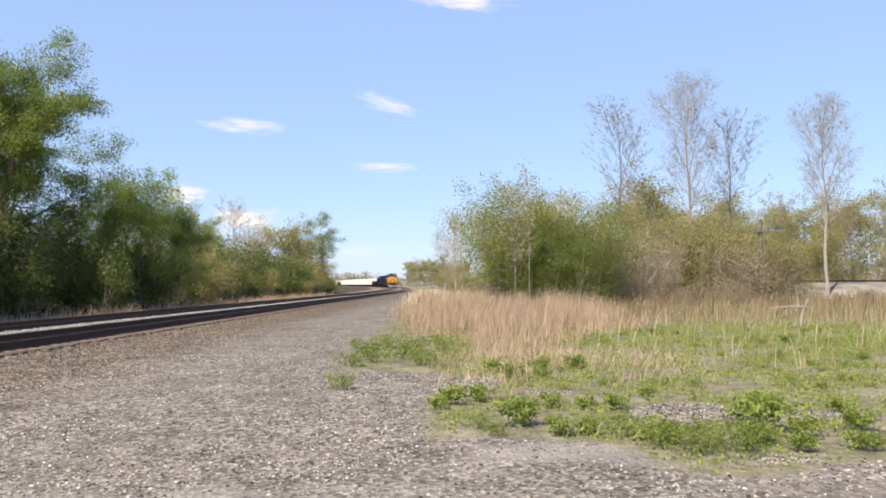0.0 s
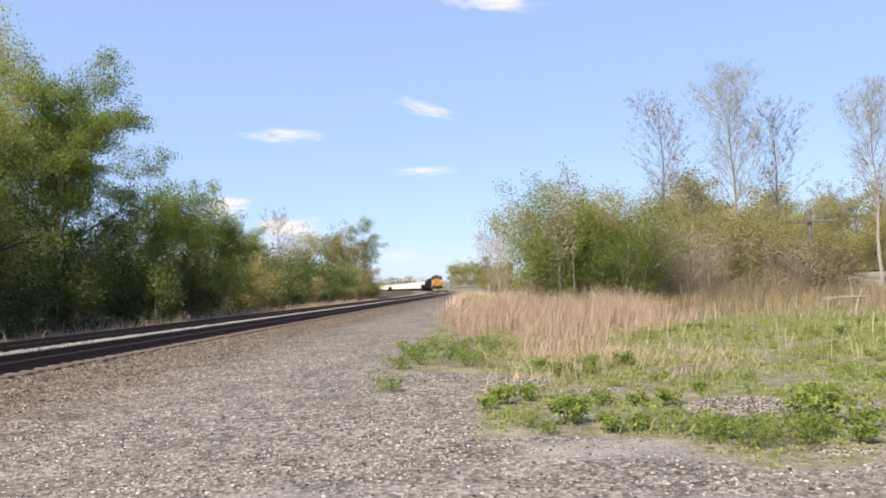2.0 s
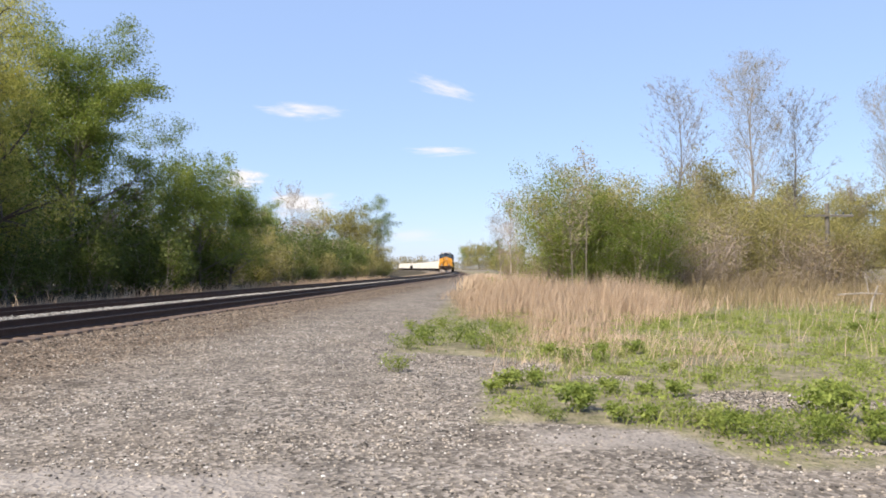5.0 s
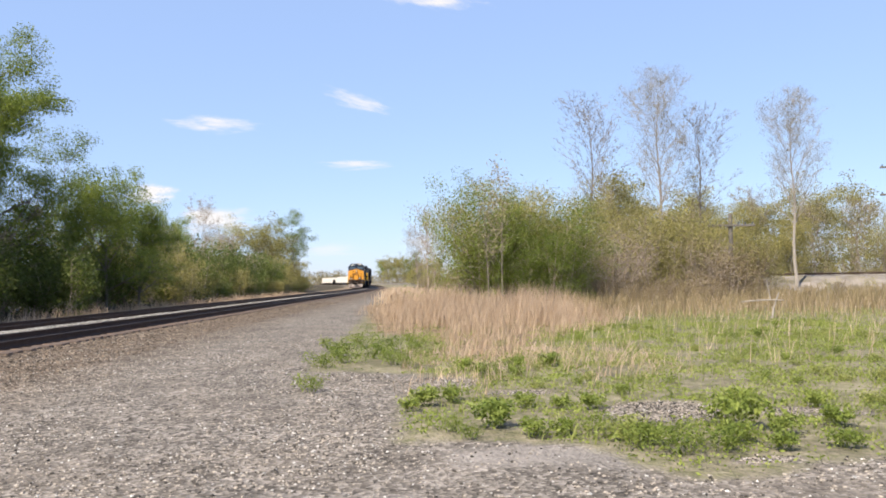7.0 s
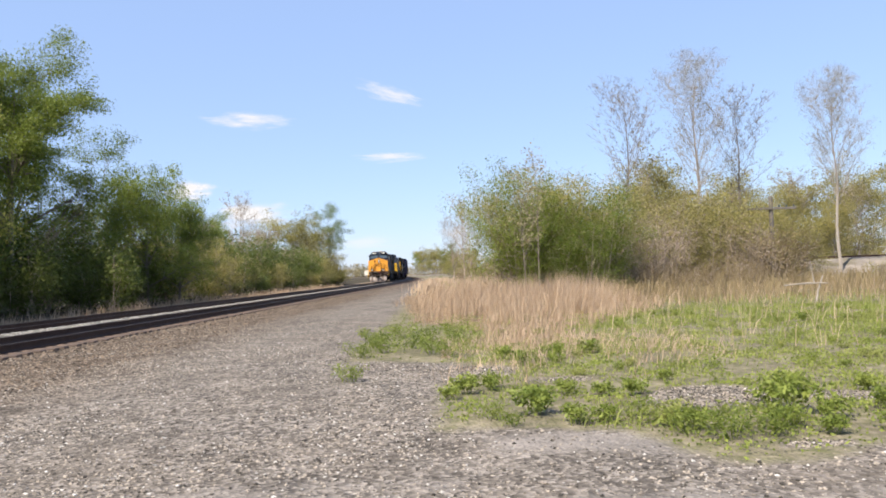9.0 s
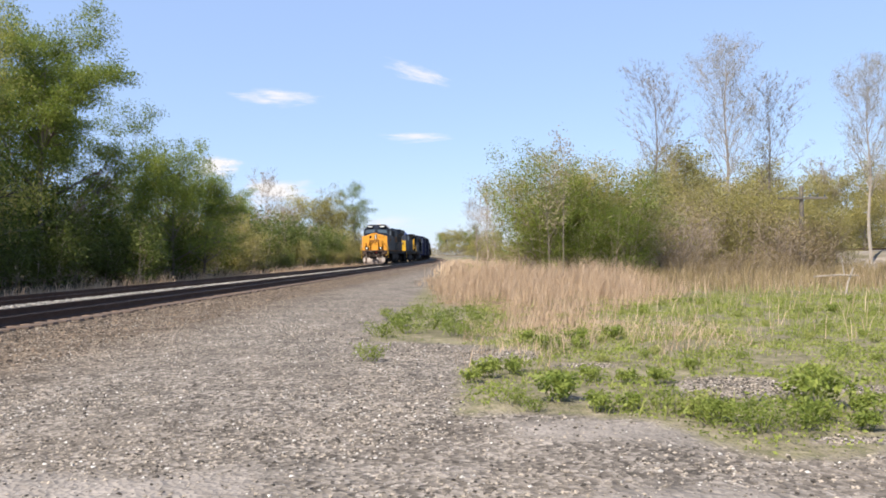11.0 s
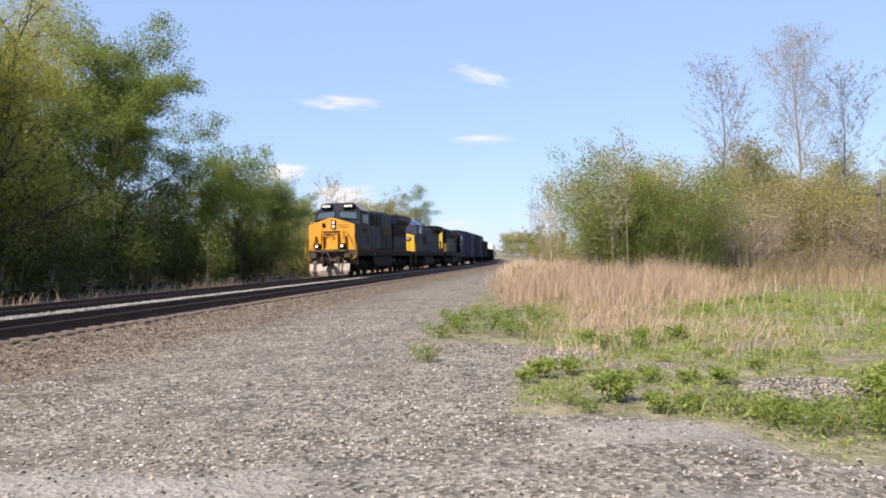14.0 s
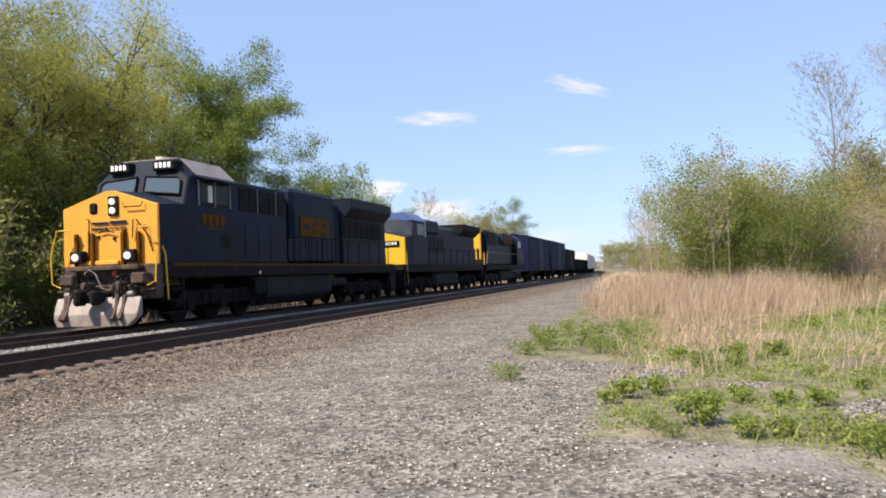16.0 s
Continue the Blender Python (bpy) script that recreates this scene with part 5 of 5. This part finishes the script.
blades("verge_straw", "pale dry grass tufts along the far track", tufts(17, scatter(17, 420, -24, -14, 28, 120, lambda x, y: 1 if -10.8 < x - near_rail(y) < -8.2 else 0), 9, 0.14), M_STRAW, 0.2, 0.7, 0.012, 0.35, "grass")
blades("meadow_grass", "yellow-green meadow grass", scatter(3, 30000, 0, 18, 8, 34, weed_share), M_GRASS, 0.04, 0.18, 0.007, 0.4, "grass")
blades("sparse_straw", "scattered pale straw stalks among the grass", scatter(4, 2000, 2, 24, 14, 42, lambda x, y: 0.5 * smooth(2, 5, x) * (zones(x, y)[0])), M_STRAW, 0.25, 0.65, 0.006, 0.3, "grass")


def ground_cover(name, label, spots, mat, low, high):
    """Low leafy cover: small bent leaves close to the soil."""
    r = random.Random(71)
    v, f = [], []
    for x, y in spots:
        hump = 0.13 * smooth(-0.1, 0.5, noise.noise((x * 2.0, y * 1.6, 6)))
        p = Vector((x, y, ground_z(x, y) + 0.01 + (0.03 + hump) * r.random()))
        a = Vector((r.gauss(0, 1), r.gauss(0, 1), r.gauss(0.2, 0.5))).normalized()
        s = r.uniform(low, high)
        n = a.cross(Vector((r.gauss(0, 1), r.gauss(0, 1), r.gauss(0, 0.4)))).normalized()
        b = len(v)
        v += [p - a * s, p + n * s * 0.55, p + a * s, p - n * s * 0.55]
        f.append((b, b + 1, b + 2, b + 3))
    tagged(sheet(name, v, f, mat), label, "ground cover", kind="stuff")


ground_cover("leafy_cover", "low yellow-green leafy ground cover", scatter(12, 52000, -0.3, 13, 6.8, 26, weed_share), M_WEED, 0.010, 0.026)
ground_cover("shaded_cover", "low dull green ground cover", scatter(13, 26000, -2, 13, 6.8, 28, weed_share), M_LEAF, 0.010, 0.024)


def weed(seed, height, spread, count, size, mat, label, slim=0.45):
    """A leafy weed: a tuft of stems with broad leaves."""
    pl = Plant(seed)
    r = pl.rnd
    for k in range(10):
        a = r.uniform(0, 6.28)
        d = r.random() * spread * 0.7
        out = Vector((math.cos(a), math.sin(a), 0))
        q = out * d + out * spread * 0.3 + Vector((0, 0, height * r.uniform(0.6, 1)))
        pl.tube(out * d * 0.5 - Vector((0, 0, 0.03)), q, 0.006, 0.003, 3)
        pl.tips += [q, q * 0.7, q * 0.85]
    pl.leaves(count, size, spread * 0.22, 0.1, slim, True)
    return pl.link("weed", label, "weed", M_WEED, mat, "weeds in the gravel", "leaves")


weed_a = stand(weed(50, 0.24, 0.26, 420, 0.032, M_WEED, "bright green leafy weed in gravel"), 0.78, 8.9)
weed_b = stand(weed(51, 0.20, 0.34, 420, 0.026, M_LEAF, "low feathery green weed in gravel", 0.25), -1.47, 12.0)
weed_d = stand(weed(53, 0.16, 0.30, 520, 0.024, M_GRASS, "low pale yellow-green weed in gravel", 0.4), 2.05, 8.35)
weed_c = stand(weed(52, 0.32, 0.32, 560, 0.034, M_WEED, "tall yellow-green weed clump"), 3.3, 8.6)
for x, y, p, s in ((0.35, 8.75, weed_b, 0.9), (1.15, 8.4, weed_a, 0.8), (1.45, 8.5, weed_a, 0.7), (0.55, 8.4, weed_b, 0.7), (0.15, 10.6, weed_a, 1.0), (0.45, 10.9, weed_c, 0.75), (-0.05, 10.2, weed_a, 0.7),
                   (0.9, 9.6, weed_a, 0.8), (1.8, 8.6, weed_b, 1.0), (2.1, 7.8, weed_b, 1.1), (2.4, 7.6, weed_b, 1.2), (2.75, 7.7, weed_b, 1.1), (2.2, 8.0, weed_a, 0.8), (3.0, 8.0, weed_c, 0.7), (3.6, 8.3, weed_c, 0.7),
                   (2.0, 9.6, weed_a, 0.8), (1.7, 9.8, weed_a, 0.7), (1.3, 10.1, weed_a, 0.8), (3.9, 7.7, weed_c, 0.6), (4.3, 8.6, weed_a, 0.9), (3.6, 9.4, weed_c, 0.8), (4.6, 9.6, weed_a, 0.8), (3.3, 7.6, weed_a, 0.7),
                   (-1.7, 15.2, weed_b, 1.3), (-1.3, 15.8, weed_b, 1.5), (-0.9, 16.6, weed_b, 1.5), (-0.4, 15.4, weed_b, 1.4), (-0.1, 14.8, weed_b, 1.2), (-1.6, 17.2, weed_b, 1.4), (-0.6, 18.0, weed_b, 1.5), (0.1, 16.8, weed_b, 1.4),
                   (-1.9, 18.8, weed_b, 1.2), (-1.2, 19.5, weed_b, 1.4), (0.0, 19.2, weed_b, 1.4), (1.1, 13.2, weed_a, 1.0), (1.6, 14.0, weed_a, 1.0), (0.8, 14.3, weed_a, 0.9), (2.3, 14.6, weed_a, 1.0)):
    put(p, x, y, s * 0.85, rnd.uniform(0, 6))
for x, y in scatter(9, 110, 1.0, 11, 9, 24, weed_share):
    put((weed_a, weed_d, weed_b, weed_d)[int(rnd.random() * 4)], x, y, rnd.uniform(0.35, 0.75), rnd.uniform(0, 6))


# ---- loose stones ----
def stones(name, label, seed, n, x0, x1, y0, y1, low, high, mat, keep):
    r = random.Random(seed)
    v, f = [], []
    for x, y in scatter(seed, n, x0, x1, y0, y1, keep):
        s = low * (high / low) ** (r.random() ** 2)
        z = ground_z(x, y) + s * 0.12
        turn = Euler((r.uniform(0, 6), r.uniform(0, 6), r.uniform(0, 6))).to_matrix()
        b = len(v)
        for d in ((1, 0, 0), (-1, 0, 0), (0, 1, 0), (0, -1, 0), (0, 0, 1), (0, 0, -1)):
            q = turn @ (Vector(d) * s * r.uniform(0.55, 1.1))
            v.append((x + q.x, y + q.y, z + q.z * 0.65))
        for t in ((0, 2, 4), (2, 1, 4), (1, 3, 4), (3, 0, 4), (2, 0, 5), (1, 2, 5), (3, 1, 5), (0, 3, 5)):
            f.append((b + t[0], b + t[1], b + t[2]))
    tagged(sheet(name, v, f, mat), label, "gravel", kind="stuff")


def open_gravel(x, y):
    w, s, lane, rust, _ = zones(x, y)
    return (1 - min(1, 1.3 * w)) * (1 - 0.8 * lane) * min(1, 64 / (y * y + 1)) ** 0.6 * (0.4 + 0.8 * smooth(-0.3, 0.3, noise.noise((x * 0.5, y * 0.5, 1))))


stones("loose_gravel", "loose grey and white crushed stones", 5, 32000, -9, 6, 4.5, 26, 0.008, 0.028, M_STONE, open_gravel)
stones("white_gravel", "scattered white limestone chips", 18, 2600, -8, 5, 4.5, 22, 0.010, 0.026, M_PALESTONE, open_gravel)
stones("spot_gravel", "grey gravel lying bare between the weeds", 19, 2600, -0.6, 5.5, 7, 14, 0.009, 0.026, M_STONE, lambda x, y: min(1, 1.6 * bare_spot(x, y)))
stones("pale_ballast", "pale clean ballast stones between the tracks", 8, 7000, -17, -8, 8, 90, 0.025, 0.055, M_PALEBALLAST, lambda x, y: (1 if abs(x - near_rail(y) + 2.62) < 0.5 else 0) * min(1, 25 / y))
stones("track_ballast", "brown and pale ballast stones", 6, 24000, -17, -5, 8, 60, 0.018, 0.048, M_BALLAST, lambda x, y: (1 if -1.9 < x - near_rail(y) < 1.9 else 0.6 if 1.8 < x - near_rail(y) < 3.2 else 0.6 if -6.4 < x - near_rail(y) < -3.3 else 0) * min(1, 20 / y))


# ---- embankment, poles and a fallen branch ----
def embankment():
    prof = [(56.0, -0.3), (57.0, 0.12), (58.0, 0.5), (59.0, 0.92), (60.0, 1.3), (60.8, 1.48), (63, 1.55), (65.5, 1.5), (70, -0.3)]
    xs = steps((13, 60, 0.8), (60, 301, 12))
    r = random.Random(3)
    verts, faces = [], []
    for x in xs:
        for y, z in prof:
            verts.append((x, y + 0.06 * x - 1.5 + r.uniform(-0.25, 0.25), z * smooth(11, 18, x) * (0.94 + 0.12 * noise.noise((x * 0.2, y, 0))) + ground_z(x, 60) * 0.5 + r.uniform(-0.09, 0.09)))
    n = len(prof)
    for j in range(len(xs) - 1):
        for i in range(n - 1):
            faces.append((j * n + i, j * n + i + 1, (j + 1) * n + i + 1, (j + 1) * n + i)[::-1])
    e = sheet("embankment", verts, faces, material("pale_ballast_bank", (0.23, 0.20, 0.17), 0.95, var=0.6, scale=1.1, fine=14, bump=0.8, dist=0.08, tint=(0.11, 0.095, 0.06), tint_scale=0.5))
    tagged(e, "pale stone ballast bank of a crossing line", "embankment", kind="structure")
    for off in (62.4, 63.9):
        bm = rod([(x, off + 0.06 * x - 1.5, 1.68) for x in (16, 60, 120, 300)], 0.09, 4)
        tagged(part("bank_rail", bm, M_RAIL), "dark rail on the ballast bank", "rail", kind="structure")


embankment()
for k in range(22):
    put(mixed if k % 3 else scrub, 21 + k * 1.1 + rnd.uniform(-0.4, 0.4), 54.2 + 0.06 * k * 1.1 + rnd.uniform(-1.5, 1.0), rnd.uniform(0.16, 0.36), rnd.uniform(0, 6))


def utility_pole(x, y, height, arms, label, tilt=0.0):
    t = thing("utility_pole", label, "utility pole", "line poles")
    part("pole", rod([(0, 0, -0.3), (tilt * 0.5, 0, height * 0.5), (tilt, 0, height)], [0.17, 0.15, 0.12], 10), M_POLE, t)
    for z in arms:
        arm = part("crossarm", box(-1.5 + tilt * z / height, 1.5 + tilt * z / height, -0.2, -0.1, z - 0.07, z + 0.07, 0.01), M_POLE, t)
        for k in (-1.35, -0.9, -0.45, 0.45, 0.9, 1.35):
            part("insulator", drum(k + tilt * z / height, -0.15, z + 0.13, 0.045, 0.13, 8, "z"), M_GLASS, arm)
    return stand(t, x, y)


utility_pole(19.9, 51.5, 5.35, [4.6], "weathered grey utility pole with one crossarm")
utility_pole(34.3, 57.5, 9.2, [8.95, 7.0], "tall weathered utility pole with two crossarms", 0.25)

snag = thing("fallen_branch", "bleached broken branch in dry grass", "branch")
part("stem", rod([(0, 0, -0.1), (0.15, 0.1, 0.5), (0.35, 0.0, 1.15)], [0.05, 0.04, 0.03], 6), M_PALEBARK, snag)
part("stem", rod([(-1.3, 0.2, 0.75), (-0.3, 0.1, 0.82), (0.55, -0.05, 0.8)], [0.025, 0.035, 0.02], 6), M_PALEBARK, snag)
part("stem", rod([(0.0, 0.1, 0.8), (-0.1, 0.2, 1.7)], [0.03, 0.01], 5), M_PALEBARK, snag)
stand(snag, 11.9, 27.5)
snag.scale = (0.75, 0.75, 0.75)


# ---- clouds, far beyond everything ----
def cloud(az, el, wide, high, seed, thick=1.0, tilt=0.0):
    """A thin far cloud: a plain sheet whose body fades into wisps."""
    D = 3200.0
    a, e = radians(az), radians(el)
    c = Vector((math.sin(a) * math.cos(e), math.cos(a) * math.cos(e), math.sin(e))) * D
    w, h = D * math.tan(radians(wide / 2)), D * math.tan(radians(high / 2))
    m = bpy.data.materials.new("cloud")
    m.use_nodes = True
    nt = m.node_tree
    N, L = nt.nodes, nt.links
    N.remove(N["Principled BSDF"])
    co = N.new("ShaderNodeTexCoord").outputs["Object"]
    sc = N.new("ShaderNodeVectorMath")
    sc.operation = "DIVIDE"
    L.new(co, sc.inputs[0])
    sc.inputs[1].default_value = (w, 1, h)
    ln = N.new("ShaderNodeVectorMath")
    ln.operation = "LENGTH"
    L.new(sc.outputs[0], ln.inputs[0])
    n = N.new("ShaderNodeTexNoise")
    n.inputs["Scale"].default_value, n.inputs["Detail"].default_value, n.inputs["Roughness"].default_value = 2.2, 7, 0.6
    off = N.new("ShaderNodeVectorMath")
    off.operation = "ADD"
    L.new(sc.outputs[0], off.inputs[0])
    off.inputs[1].default_value = (seed * 7.3, 0, seed * 3.1)
    L.new(off.outputs[0], n.inputs["Vector"])
    d = N.new("ShaderNodeMath")
    d.operation = "MULTIPLY_ADD"
    L.new(n.outputs["Fac"], d.inputs[0])
    d.inputs[1].default_value = 2.1
    neg = N.new("ShaderNodeMath")
    neg.operation = "MULTIPLY_ADD"
    L.new(ln.outputs["Value"], neg.inputs[0])
    neg.inputs[1].default_value, neg.inputs[2].default_value = -1.3, -0.15
    L.new(neg.outputs[0], d.inputs[2])
    r = N.new("ShaderNodeMapRange")
    r.interpolation_type = "SMOOTHSTEP"
    r.inputs["From Min"].default_value, r.inputs["From Max"].default_value, r.inputs["To Max"].default_value = 0.0, 1.05, thick
    L.new(d.outputs[0], r.inputs["Value"])
    em, tr, mix = N.new("ShaderNodeEmission"), N.new("ShaderNodeBsdfTransparent"), N.new("ShaderNodeMixShader")
    em.inputs["Color"].default_value, em.inputs["Strength"].default_value = (1.0, 0.97, 0.97, 1), 0.52
    L.new(r.outputs[0], mix.inputs[0])
    L.new(tr.outputs[0], mix.inputs[1])
    L.new(em.outputs[0], mix.inputs[2])
    L.new(mix.outputs[0], N["Material Output"].inputs["Surface"])
    ob = sheet("cloud_backdrop", [(-w, 0, -h), (w, 0, -h), (w, 0, h), (-w, 0, h)], [(0, 1, 2, 3)], m)
    ob.matrix_basis = Matrix.Translation(c) @ Matrix.Rotation(-a, 4, "Z") @ Matrix.Rotation(e, 4, "X") @ Matrix.Rotation(radians(tilt), 4, "Y")
    tagged(ob, "small white fair-weather cloud", "cloud", kind="structure")


cloud(-13.7, 10.75, 9.5, 1.8, 11, 0.95)
cloud(-4.0, 8.15, 8.0, 1.1, 12, 0.85)
cloud(-3.7, 12.4, 8.0, 1.9, 3, 0.8, 15)
cloud(-17.7, 6.1, 5.6, 2.6, 4, 1.6)
cloud(-13.8, 4.4, 10.0, 3.4, 5, 1.4)
cloud(1.3, 19.4, 11.5, 3.2, 6, 1.2, 8)
cloud(0.3, 2.8, 5.0, 2.0, 7, 0.5)
cloud(-6.0, 2.3, 9.0, 1.8, 8, 0.45)

motions()
